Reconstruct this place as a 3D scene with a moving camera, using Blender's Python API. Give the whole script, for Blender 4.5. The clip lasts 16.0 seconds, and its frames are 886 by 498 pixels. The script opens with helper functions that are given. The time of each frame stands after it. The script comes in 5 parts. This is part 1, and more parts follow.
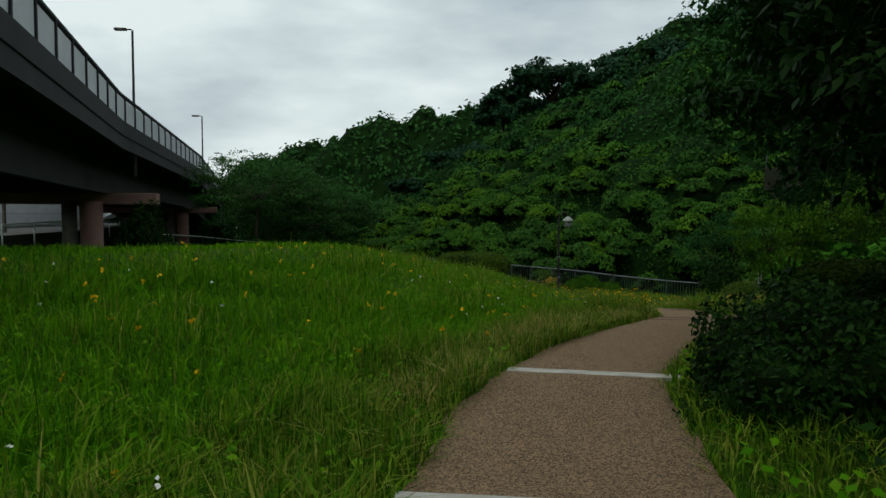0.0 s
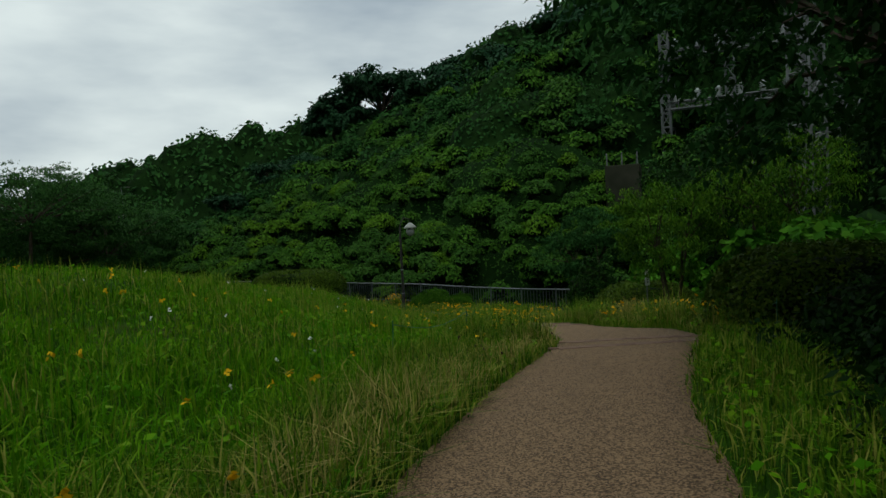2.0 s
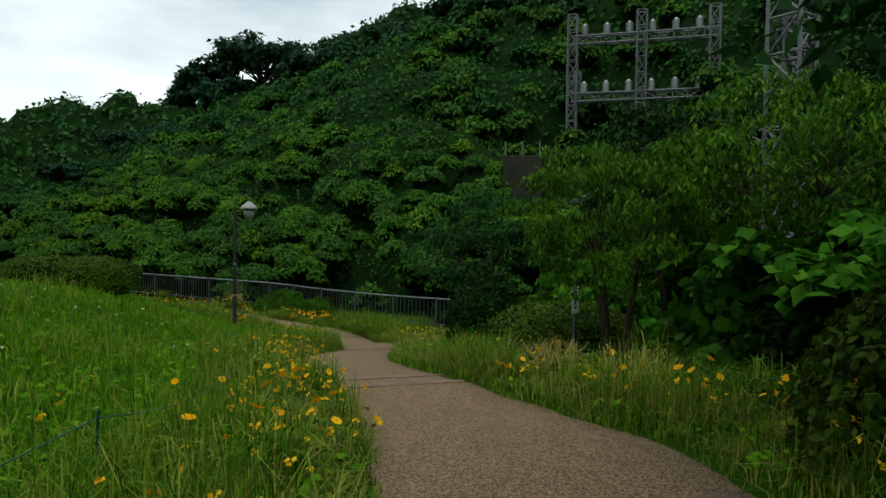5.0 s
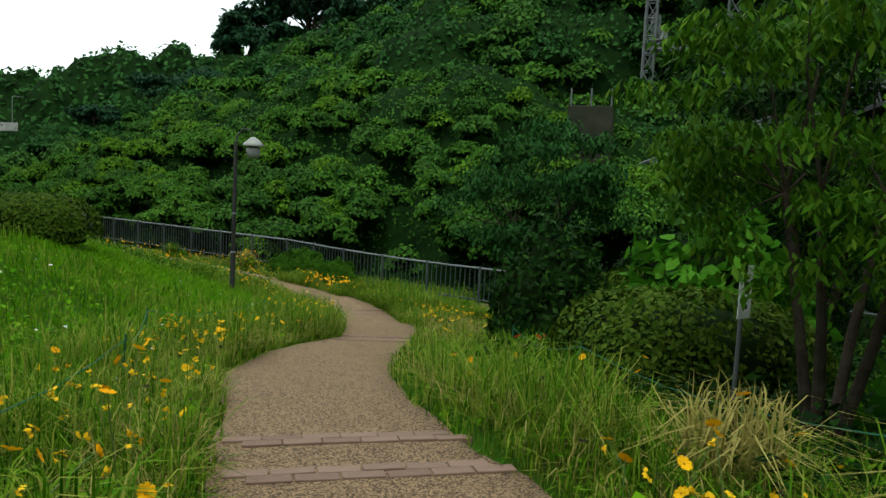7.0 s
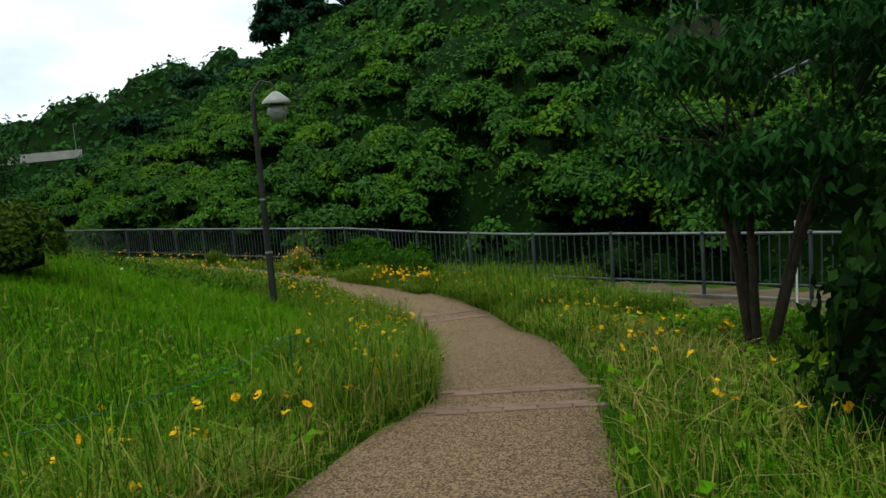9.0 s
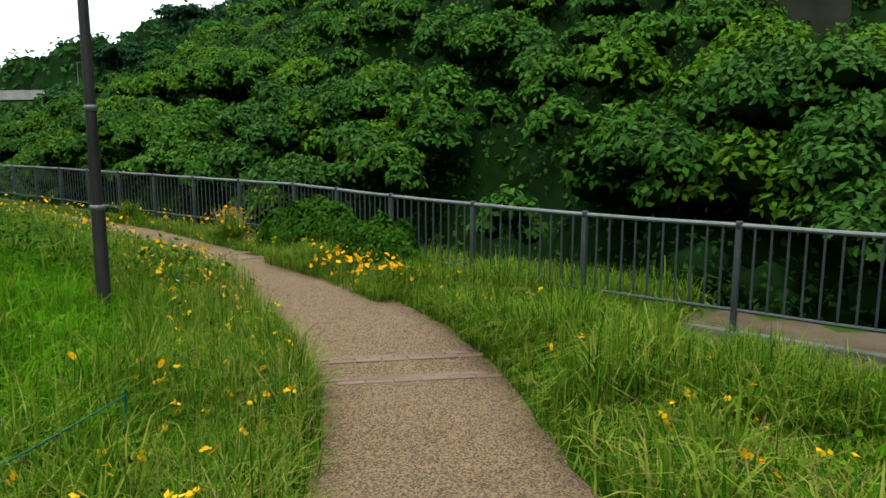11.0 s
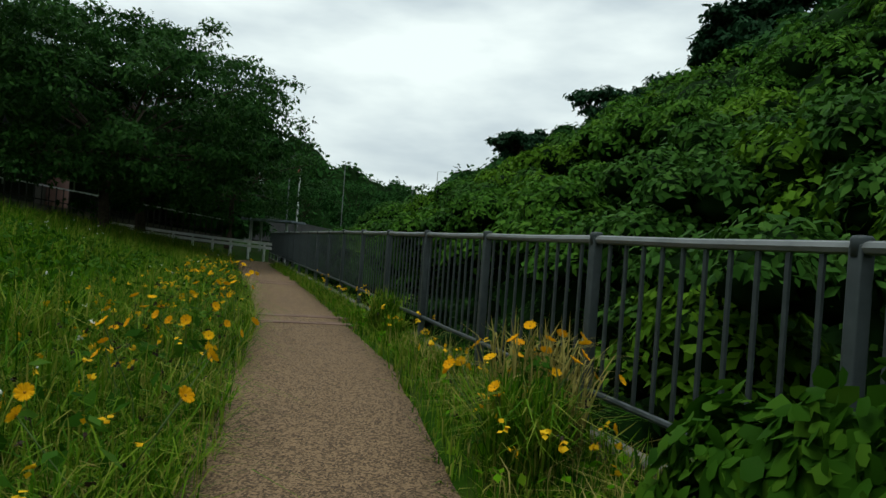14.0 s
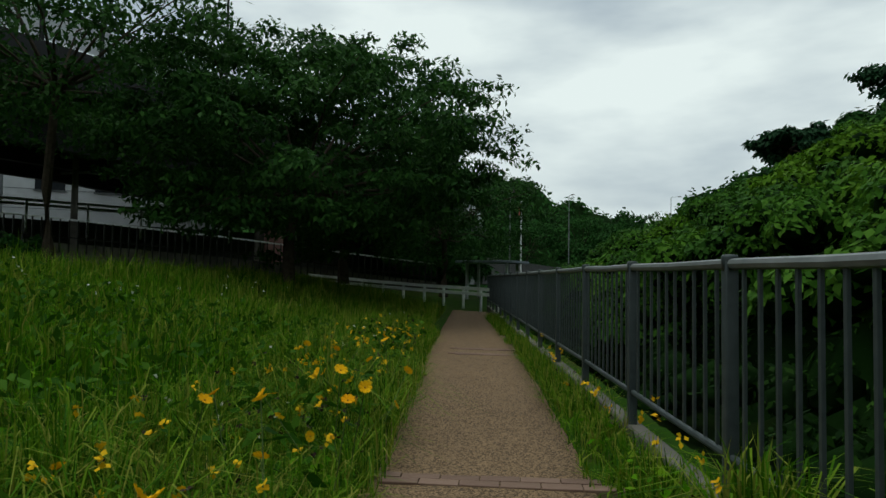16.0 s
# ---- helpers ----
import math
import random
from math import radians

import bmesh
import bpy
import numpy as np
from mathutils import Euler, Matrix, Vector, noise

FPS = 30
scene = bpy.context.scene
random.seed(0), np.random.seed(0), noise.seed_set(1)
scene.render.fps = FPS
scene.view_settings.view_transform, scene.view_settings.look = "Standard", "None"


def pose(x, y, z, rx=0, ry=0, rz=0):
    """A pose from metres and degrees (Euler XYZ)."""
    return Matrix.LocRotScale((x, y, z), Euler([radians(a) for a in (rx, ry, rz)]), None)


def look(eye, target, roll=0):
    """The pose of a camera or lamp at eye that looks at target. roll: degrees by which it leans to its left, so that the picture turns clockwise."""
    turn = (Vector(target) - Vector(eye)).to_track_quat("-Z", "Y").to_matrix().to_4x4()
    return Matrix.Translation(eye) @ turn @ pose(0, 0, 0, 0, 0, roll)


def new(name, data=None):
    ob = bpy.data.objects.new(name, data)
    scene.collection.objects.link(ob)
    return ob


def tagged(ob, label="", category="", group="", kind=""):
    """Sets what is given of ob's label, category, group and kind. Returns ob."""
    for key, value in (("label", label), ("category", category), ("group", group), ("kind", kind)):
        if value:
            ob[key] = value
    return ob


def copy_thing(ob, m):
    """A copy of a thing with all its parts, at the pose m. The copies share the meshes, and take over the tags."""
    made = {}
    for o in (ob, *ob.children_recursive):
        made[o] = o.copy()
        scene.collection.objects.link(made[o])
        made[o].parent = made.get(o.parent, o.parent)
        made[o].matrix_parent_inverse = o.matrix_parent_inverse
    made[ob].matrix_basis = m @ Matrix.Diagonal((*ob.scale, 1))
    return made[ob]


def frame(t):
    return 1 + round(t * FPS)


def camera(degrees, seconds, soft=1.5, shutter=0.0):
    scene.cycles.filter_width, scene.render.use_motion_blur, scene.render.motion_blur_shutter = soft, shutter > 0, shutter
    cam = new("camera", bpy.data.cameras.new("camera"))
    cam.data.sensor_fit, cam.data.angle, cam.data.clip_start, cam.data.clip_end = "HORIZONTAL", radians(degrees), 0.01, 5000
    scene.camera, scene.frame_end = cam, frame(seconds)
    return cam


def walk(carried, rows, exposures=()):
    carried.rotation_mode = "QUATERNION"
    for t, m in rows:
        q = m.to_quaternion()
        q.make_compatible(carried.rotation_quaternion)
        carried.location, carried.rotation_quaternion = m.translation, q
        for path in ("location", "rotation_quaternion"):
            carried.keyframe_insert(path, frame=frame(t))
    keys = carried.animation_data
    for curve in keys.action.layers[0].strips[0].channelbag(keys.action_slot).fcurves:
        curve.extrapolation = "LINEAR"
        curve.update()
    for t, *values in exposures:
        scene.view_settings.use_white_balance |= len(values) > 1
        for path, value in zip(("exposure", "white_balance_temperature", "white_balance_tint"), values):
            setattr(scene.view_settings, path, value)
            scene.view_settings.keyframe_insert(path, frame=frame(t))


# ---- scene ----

cam = camera(66.0, 16.0)
PATH = [
    (0, (2.079, -1.156, 1.222), (1.83, 0.826, 1.132), 0.0),
    (0.5, (2.088, -0.266, 1.15), (1.984, 1.73, 1.076), -3.8),
    (1, (2.063, 0.681, 1.082), (2.111, 2.679, 0.994), -4.8),
    (1.5, (2.086, 1.716, 0.953), (2.19, 3.712, 0.887), -2.5),
    (2, (2.16, 2.622, 0.919), (2.376, 4.61, 0.87), -2.8),
    (2.5, (2.321, 3.457, 0.918), (2.665, 5.426, 0.872), -3.3),
    (3, (2.48, 4.278, 0.885), (2.963, 6.218, 0.839), -3.1),
    (5.5, (4.048, 8.374, 0.641), (4.57, 10.303, 0.555), 0.9),
    (6, (4.278, 9.168, 0.569), (4.82, 11.09, 0.451), 0.1),
    (6.5, (4.533, 10.039, 0.486), (5.096, 11.953, 0.354), 0.4),
    (7, (4.741, 10.945, 0.391), (5.125, 12.901, 0.225), 3.0),
    (7.5, (4.814, 11.894, 0.262), (4.887, 13.882, 0.06), 4.3),
    (8, (4.834, 12.898, 0.157), (4.728, 14.886, -0.04), 1.8),
    (8.5, (4.809, 13.865, 0.086), (4.808, 15.853, -0.126), -2.7),
    (9, (4.877, 14.995, -0.036), (5.058, 16.974, -0.264), -4.5),
    (11.5, (5.643, 20.906, -0.787), (5.698, 22.882, -1.089), 2.8),
    (12, (5.611, 22.26, -1.044), (5.47, 24.234, -1.33), 4.3),
    (12.5, (5.404, 23.683, -1.146), (5.059, 25.651, -1.215), 3.8),
    (13, (5.094, 25.1, -1.17), (4.561, 27.028, -1.159), 4.4),
    (13.5, (4.597, 26.462, -1.166), (3.823, 28.306, -1.162), 5.0),
    (14, (4.046, 27.645, -1.187), (3.078, 29.395, -1.184), 4.2),
    (14.5, (3.395, 28.654, -1.185), (2.172, 30.235, -1.138), 4.2),
    (15, (2.722, 29.505, -1.16), (1.385, 30.99, -1.076), 0.8),
    (15.5, (2.034, 30.334, -1.134), (0.683, 31.807, -1.06), -0.1),
    (16, (1.396, 30.97, -1.126), (-0.088, 32.308, -1.039), 0.8),
]
EXPOSURES = [(0, -0.22, 6450, -1), (2, -0.3, 6450, -1), (3, -0.14, 6450, -1), (5.5, 0.4, 6500, -2), (7, 0.82, 6500, -2), (8.5, 0.42, 6500, -2), (9, 0.5, 6500, -2), (11.5, 1.25, 6500, 2), (12, 1.3, 6500, 0), (12.5, 0.7, 6500, -5), (13, 0.2, 6500, -2), (13.5, -0.2, 6500, -2), (14, 0.04, 6500, -2), (14.5, -0.08, 6500, -2), (16, -0.16, 6500, -2)]
walk(cam, [(t, look(eye, target, roll)) for t, eye, target, roll in PATH], EXPOSURES)

# ---- world and light ----
W = bpy.data.worlds.new("world")
scene.world = W
W.use_nodes = True
nt = W.node_tree
nt.nodes.clear()
n_out = nt.nodes.new("ShaderNodeOutputWorld")
n_bg = nt.nodes.new("ShaderNodeBackground")
n_sky = nt.nodes.new("ShaderNodeTexSky")
n_sky.sky_type, n_sky.sun_disc = "NISHITA", False
n_sky.sun_elevation, n_sky.sun_rotation = radians(70), radians(225)
n_sky.air_density, n_sky.dust_density = 1.0, 4.0
n_co = nt.nodes.new("ShaderNodeTexCoord")
n_map = nt.nodes.new("ShaderNodeMapping")
n_map.inputs["Scale"].default_value = (1.6, 1.6, 5.0)
n_noise = nt.nodes.new("ShaderNodeTexNoise")
n_noise.inputs["Scale"].default_value, n_noise.inputs["Detail"].default_value = 1.7, 5
n_noise.inputs["Roughness"].default_value = 0.5
n_ramp = nt.nodes.new("ShaderNodeValToRGB")
n_ramp.color_ramp.elements[0].position, n_ramp.color_ramp.elements[0].color = 0.30, (4.9, 5.5, 6.5, 1)
n_ramp.color_ramp.elements[1].position, n_ramp.color_ramp.elements[1].color = 0.62, (10.0, 10.4, 10.8, 1)
n_mix = nt.nodes.new("ShaderNodeMix")
n_mix.data_type = "RGBA"
n_mix.inputs["Factor"].default_value = 0.9
nt.links.new(n_co.outputs["Generated"], n_map.inputs["Vector"])
nt.links.new(n_map.outputs["Vector"], n_noise.inputs["Vector"])
nt.links.new(n_noise.outputs["Fac"], n_ramp.inputs["Fac"])
nt.links.new(n_sky.outputs["Color"], n_mix.inputs["A"])
nt.links.new(n_ramp.outputs["Color"], n_mix.inputs["B"])
nt.links.new(n_mix.outputs["Result"], n_bg.inputs["Color"])
nt.links.new(n_bg.outputs["Background"], n_out.inputs["Surface"])
n_bg.inputs["Strength"].default_value = 0.1

sun = new("sun", bpy.data.lights.new("sun", "SUN"))
sun.data.energy, sun.data.angle, sun.data.color = 1.1, radians(20), (1.0, 0.97, 0.92)
sun.matrix_world = look((-10, -10, 40), (0, 0, 0))


# ---- materials ----
def material(name, colours, rough=0.8, scale=8.0, metal=0.0, bump=0.0, bump_scale=None, island=0.0, translucent=0.0, obj_random=0.0, spots=None):
    """colours: two or three base colours mixed by noise at two sizes; island: share of variation from one piece to the next."""
    m = bpy.data.materials.new(name)
    m.use_nodes = True
    t = m.node_tree
    bs = t.nodes["Principled BSDF"]
    bs.inputs["Roughness"].default_value = rough
    bs.inputs["Metallic"].default_value = metal
    bs.inputs["Specular IOR Level"].default_value = 0.03 if translucent else (0.05 if rough > 0.92 else 0.3)
    co = t.nodes.new("ShaderNodeTexCoord")
    na = t.nodes.new("ShaderNodeTexNoise")
    na.inputs["Scale"].default_value, na.inputs["Detail"].default_value = scale, 4
    nb = t.nodes.new("ShaderNodeTexNoise")
    nb.inputs["Scale"].default_value, nb.inputs["Detail"].default_value = scale * 0.11, 3
    t.links.new(co.outputs["Object"], na.inputs["Vector"])
    t.links.new(co.outputs["Object"], nb.inputs["Vector"])
    add = t.nodes.new("ShaderNodeMath")
    add.operation = "ADD"
    t.links.new(na.outputs["Fac"], add.inputs[0])
    t.links.new(nb.outputs["Fac"], add.inputs[1])
    half = t.nodes.new("ShaderNodeMath")
    half.operation = "MULTIPLY"
    half.inputs[1].default_value = 0.5
    t.links.new(add.outputs[0], half.inputs[0])
    fac = half.outputs[0]
    if island or obj_random:
        src = t.nodes.new("ShaderNodeNewGeometry").outputs["Random Per Island"] if island else t.nodes.new("ShaderNodeObjectInfo").outputs["Random"]
        mx = t.nodes.new("ShaderNodeMix")
        mx.inputs["Factor"].default_value = island or obj_random
        t.links.new(fac, mx.inputs["A"])
        t.links.new(src, mx.inputs["B"])
        fac = mx.outputs["Result"]
    ramp = t.nodes.new("ShaderNodeValToRGB")
    el = ramp.color_ramp.elements
    lo, hi = (0.12, 0.9) if (island or obj_random) else (0.36, 0.64)
    el[0].position, el[0].color = lo, (*colours[0], 1)
    el[1].position, el[1].color = hi, (*colours[-1], 1)
    for k, c in enumerate(colours[1:-1]):
        e = el.new(lo + (hi - lo) * (k + 1) / (len(colours) - 1))
        e.color = (*c, 1)
    t.links.new(fac, ramp.inputs["Fac"])
    col = ramp.outputs["Color"]
    if spots:
        vo = t.nodes.new("ShaderNodeTexVoronoi")
        vo.inputs["Scale"].default_value = spots[0]
        t.links.new(co.outputs["Object"], vo.inputs["Vector"])
        r2 = t.nodes.new("ShaderNodeValToRGB")
        r2.color_ramp.elements[0].position, r2.color_ramp.elements[1].position = 0.28, 0.74
        r2.color_ramp.elements[0].color, r2.color_ramp.elements[1].color = (*spots[1], 1), (*spots[2], 1)
        t.links.new(vo.outputs["Color"], r2.inputs["Fac"])
        m2 = t.nodes.new("ShaderNodeMix")
        m2.data_type, m2.blend_type = "RGBA", "MIX"
        m2.inputs["Factor"].default_value = spots[3]
        t.links.new(col, m2.inputs["A"])
        t.links.new(r2.outputs["Color"], m2.inputs["B"])
        col = m2.outputs["Result"]
    t.links.new(col, bs.inputs["Base Color"])
    if bump:
        nb2 = t.nodes.new("ShaderNodeTexNoise")
        nb2.inputs["Scale"].default_value, nb2.inputs["Detail"].default_value = bump_scale or scale * 2, 4
        t.links.new(co.outputs["Object"], nb2.inputs["Vector"])
        bp = t.nodes.new("ShaderNodeBump")
        bp.inputs["Strength"].default_value, bp.inputs["Distance"].default_value = bump, 0.02
        t.links.new(nb2.outputs["Fac"], bp.inputs["Height"])
        t.links.new(bp.outputs["Normal"], bs.inputs["Normal"])
    if translucent:
        tr = t.nodes.new("ShaderNodeBsdfTranslucent")
        t.links.new(col, tr.inputs["Color"])
        ms = t.nodes.new("ShaderNodeMixShader")
        ms.inputs["Fac"].default_value = translucent
        t.links.new(bs.outputs["BSDF"], ms.inputs[1])
        t.links.new(tr.outputs["BSDF"], ms.inputs[2])
        t.links.new(ms.outputs["Shader"], t.nodes["Material Output"].inputs["Surface"])
    return m


M_GROUND = material("lawn_soil", [(0.014, 0.042, 0.002), (0.022, 0.062, 0.003), (0.045, 0.055, 0.010)], 0.95, 3.0, bump=0.5)
M_SOIL = material("bare_soil", [(0.065, 0.048, 0.03), (0.125, 0.095, 0.062)], 0.95, 4.0, bump=0.4)
# slope soil and shrub insides, with the shade under leaves in their colour
M_UNDERSHADE = material("shade_under_leaves", [(0.004, 0.010, 0.002), (0.008, 0.018, 0.003)], 1.0, 2.0)
M_PATH = material("pebble_asphalt", [(0.088, 0.052, 0.026), (0.14, 0.086, 0.044)], 0.85, 5.0, bump=0.8, bump_scale=130, spots=(130, (0.018, 0.012, 0.007), (0.44, 0.29, 0.16), 0.52))
M_CONC = material("concrete", [(0.26, 0.25, 0.22), (0.42, 0.41, 0.37)], 0.85, 9.0, bump=0.3)
M_DARKCONC = material("stained_concrete", [(0.06, 0.055, 0.048), (0.17, 0.16, 0.135)], 0.9, 3.0, bump=0.3)
M_OLDCONC = material("old_mossy_concrete", [(0.014, 0.018, 0.010), (0.045, 0.044, 0.032)], 0.95, 1.2, bump=0.3)
M_BRICK = material("clay_paver", [(0.13, 0.080, 0.058), (0.21, 0.135, 0.10)], 0.85, 14, bump=0.3, obj_random=0.6)
M_FENCE = material("grey_painted_steel", [(0.036, 0.047, 0.049), (0.064, 0.078, 0.080)], 0.5, 16, metal=0.3, bump=0.05)
M_RAIL = material("galvanised_rail", [(0.12, 0.135, 0.135), (0.19, 0.205, 0.205)], 0.45, 12, metal=0.4)
M_LAWN = material("lawn_blades", [(0.028, 0.112, 0.0014), (0.062, 0.195, 0.0024), (0.115, 0.270, 0.006), (0.17, 0.20, 0.02)], 0.6, 0.8, island=0.55, translucent=0.3)
M_TALL = material("tall_grass_blades", [(0.022, 0.076, 0.003), (0.058, 0.150, 0.005), (0.135, 0.225, 0.014), (0.25, 0.25, 0.05)], 0.6, 0.9, island=0.8, translucent=0.3)
M_STRAW = material("dry_grass", [(0.22, 0.20, 0.05), (0.36, 0.31, 0.10)], 0.7, 2, island=0.8, translucent=0.25)
# dark leaf green, taken almost to black with shade in the colour
M_SHADELEAF = material("dark_shaded_leaves", [(0.004, 0.015, 0.003), (0.009, 0.029, 0.004), (0.022, 0.060, 0.007)], 0.5, 0.35, island=0.6, translucent=0.2)
M_VINE = material("vine_leaves", [(0.015, 0.054, 0.006), (0.044, 0.120, 0.012), (0.115, 0.235, 0.027)], 0.6, 0.55, island=0.4, translucent=0.25)
M_BRAMBLE = material("bramble_leaves", [(0.013, 0.048, 0.006), (0.034, 0.094, 0.013), (0.076, 0.160, 0.024)], 0.55, 0.6, island=0.4, translucent=0.2)
M_KUDZU = material("yellowish_vine_leaves", [(0.030, 0.080, 0.005), (0.066, 0.150, 0.009), (0.13, 0.245, 0.020)], 0.55, 0.6, island=0.4, translucent=0.25)
M_OAK = material("evergreen_oak_leaves", [(0.007, 0.026, 0.012), (0.016, 0.050, 0.021), (0.034, 0.085, 0.034)], 0.5, 0.4, island=0.35, translucent=0.15)
M_WEED = material("weed_leaves", [(0.014, 0.050, 0.003), (0.032, 0.095, 0.006), (0.068, 0.145, 0.012)], 0.6, 0.9, island=0.6, translucent=0.25)
M_CHERRY = material("cherry_leaves", [(0.012, 0.042, 0.010), (0.028, 0.080, 0.016), (0.056, 0.140, 0.026)], 0.5, 0.5, island=0.6, translucent=0.25)
M_FOREST = material("forest_leaves", [(0.008, 0.034, 0.008), (0.020, 0.066, 0.014), (0.045, 0.115, 0.024)], 0.7, 0.4, island=0.35, translucent=0.15)
# near-black green: the shade in the gaps between leaves, put into the colour
M_GAPSHADE = material("leaf_gap_shade", [(0.003, 0.010, 0.002), (0.008, 0.025, 0.004)], 1.0, 3.0, bump=1.0, bump_scale=5)
M_HEDGE = material("hedge_leaves", [(0.020, 0.045, 0.003), (0.038, 0.072, 0.005), (0.068, 0.105, 0.010)], 0.5, 2.0, island=0.7, translucent=0.2)
M_MAPLE = material("light_tree_leaves", [(0.014, 0.052, 0.003), (0.045, 0.120, 0.006), (0.110, 0.190, 0.014)], 0.5, 0.8, island=0.6, translucent=0.3)
M_BIGLEAF = material("broad_leaves", [(0.020, 0.085, 0.004), (0.045, 0.150, 0.009), (0.075, 0.20, 0.014)], 0.45, 1.2, island=0.7, translucent=0.3)
M_BARK = material("bark", [(0.030, 0.024, 0.018), (0.075, 0.06, 0.045)], 0.95, 12, bump=0.6)
M_YELLOW = material("yellow_petals", [(0.74, 0.33, 0.006), (0.86, 0.50, 0.012)], 0.6, 20, obj_random=0.7, translucent=0.25)
M_YELLOWI = material("yellow_petals_far", [(0.58, 0.33, 0.008), (0.80, 0.52, 0.02)], 0.6, 2, island=0.8, translucent=0.2)
M_RED = material("red_petals", [(0.55, 0.06, 0.02), (0.70, 0.12, 0.04)], 0.6, 20, obj_random=0.7, translucent=0.25)
M_WHITEP = material("white_petals", [(0.6, 0.62, 0.55), (0.75, 0.75, 0.7)], 0.6, 20, island=0.5)
M_CENTRE = material("flower_centre", [(0.42, 0.20, 0.008), (0.55, 0.28, 0.012)], 0.9, 30)
M_STEM = material("stems", [(0.05, 0.09, 0.018), (0.09, 0.14, 0.03)], 0.7, 8)
M_SEED = material("seed_heads", [(0.015, 0.010, 0.007), (0.04, 0.022, 0.012)], 0.9, 8)
M_LAMPPOLE = material("dark_lamp_paint", [(0.020, 0.019, 0.018), (0.038, 0.036, 0.033)], 0.5, 10, metal=0.3)
M_GLOBE = material("milky_globe", [(0.17, 0.18, 0.165), (0.24, 0.25, 0.23)], 0.3, 6)
M_WHITE = material("white_paint", [(0.62, 0.64, 0.63), (0.78, 0.79, 0.78)], 0.5, 5, bump=0.05)
M_HOUSE = material("white_siding", [(0.42, 0.44, 0.45), (0.55, 0.57, 0.58)], 0.7, 2.5)
M_GLASS = material("dark_window", [(0.012, 0.015, 0.018), (0.03, 0.034, 0.038)], 0.12, 3)
M_STEEL = material("lattice_steel", [(0.07, 0.078, 0.078), (0.13, 0.14, 0.14)], 0.6, 6, metal=0.1)
M_PORC = material("porcelain", [(0.25, 0.27, 0.27), (0.36, 0.38, 0.38)], 0.3, 8)
M_BRIDGE = material("bridge_girder", [(0.014, 0.015, 0.016), (0.03, 0.031, 0.033)], 0.8, 1.2)
M_PIER = material("rusty_pier", [(0.16, 0.085, 0.07), (0.24, 0.14, 0.115)], 0.8, 2.0)
M_PANEL = material("railing_panel", [(0.46, 0.48, 0.51), (0.62, 0.64, 0.68)], 0.5, 1.5)
M_ROOF = material("grey_blue_roof", [(0.17, 0.21, 0.25), (0.26, 0.30, 0.34)], 0.6, 3)
M_ROAD = material("asphalt", [(0.05, 0.05, 0.05), (0.085, 0.085, 0.083)], 0.9, 8, bump=0.3)
M_ROPE = material("green_rope", [(0.004, 0.07, 0.035), (0.008, 0.10, 0.05)], 0.6, 30)
M_REDSIGN = material("red_sign", [(0.30, 0.05, 0.035), (0.38, 0.08, 0.05)], 0.6, 8)


# ---- mesh helpers ----
def mesh_np(name, verts, sizes, loops):
    me = bpy.data.meshes.new(name)
    verts = np.asarray(verts, np.float32)
    sizes = np.asarray(sizes, np.int32)
    me.vertices.add(len(verts))
    me.vertices.foreach_set("co", verts.ravel())
    me.loops.add(int(sizes.sum()))
    me.loops.foreach_set("vertex_index", np.asarray(loops, np.int32).ravel())
    me.polygons.add(len(sizes))
    me.polygons.foreach_set("loop_start", np.concatenate([[0], np.cumsum(sizes)[:-1]]).astype(np.int32))
    me.update(calc_edges=True)
    return me


def put_mesh(name, me, mat, parent=None, label=""):
    me.materials.append(mat)
    ob = new(name, me)
    if parent:
        ob.parent = parent
    if label:
        ob["label"] = label
    return ob


def part(name, bm, mat, parent, label=""):
    me = bpy.data.meshes.new(name)
    bm.to_mesh(me)
    bm.free()
    return put_mesh(name, me, mat, parent, label)


def thing(name, x, y, z, rz, label, category, group="", kind=""):
    ob = new(name)
    ob.matrix_world = pose(x, y, z, 0, 0, rz)
    return tagged(ob, label, category, group, kind)


def box(bm, x0, y0, z0, x1, y1, z1, bevel=0.0, m=None):
    r = bmesh.ops.create_cube(bm, size=1)
    vs = r["verts"]
    mm = Matrix.Translation(((x0 + x1) / 2, (y0 + y1) / 2, (z0 + z1) / 2)) @ Matrix.Diagonal((abs(x1 - x0), abs(y1 - y0), abs(z1 - z0), 1))
    bmesh.ops.transform(bm, matrix=(m @ mm) if m else mm, verts=vs)
    if bevel:
        es = list({e for v in vs for e in v.link_edges})
        bmesh.ops.bevel(bm, geom=es, offset=bevel, segments=2, affect="EDGES", profile=0.6)
    return bm


def tube(bm, pts, radii, seg=8, cap=True):
    """A tapered tube through points."""
    rings = []
    pts = [Vector(p) for p in pts]
    for k, p in enumerate(pts):
        d = (pts[min(k + 1, len(pts) - 1)] - pts[max(k - 1, 0)]).normalized()
        q = d.to_track_quat("Z", "Y")
        r = radii[k] if isinstance(radii, (list, tuple)) else radii
        rings.append([bm.verts.new(p + q @ Vector((r * math.cos(a), r * math.sin(a), 0))) for a in [2 * math.pi * i / seg for i in range(seg)]])
    for a, b in zip(rings, rings[1:]):
        for i in range(seg):
            bm.faces.new((a[i], a[(i + 1) % seg], b[(i + 1) % seg], b[i]))
    if cap:
        bm.faces.new(rings[0][::-1])
        bm.faces.new(rings[-1])
    return bm


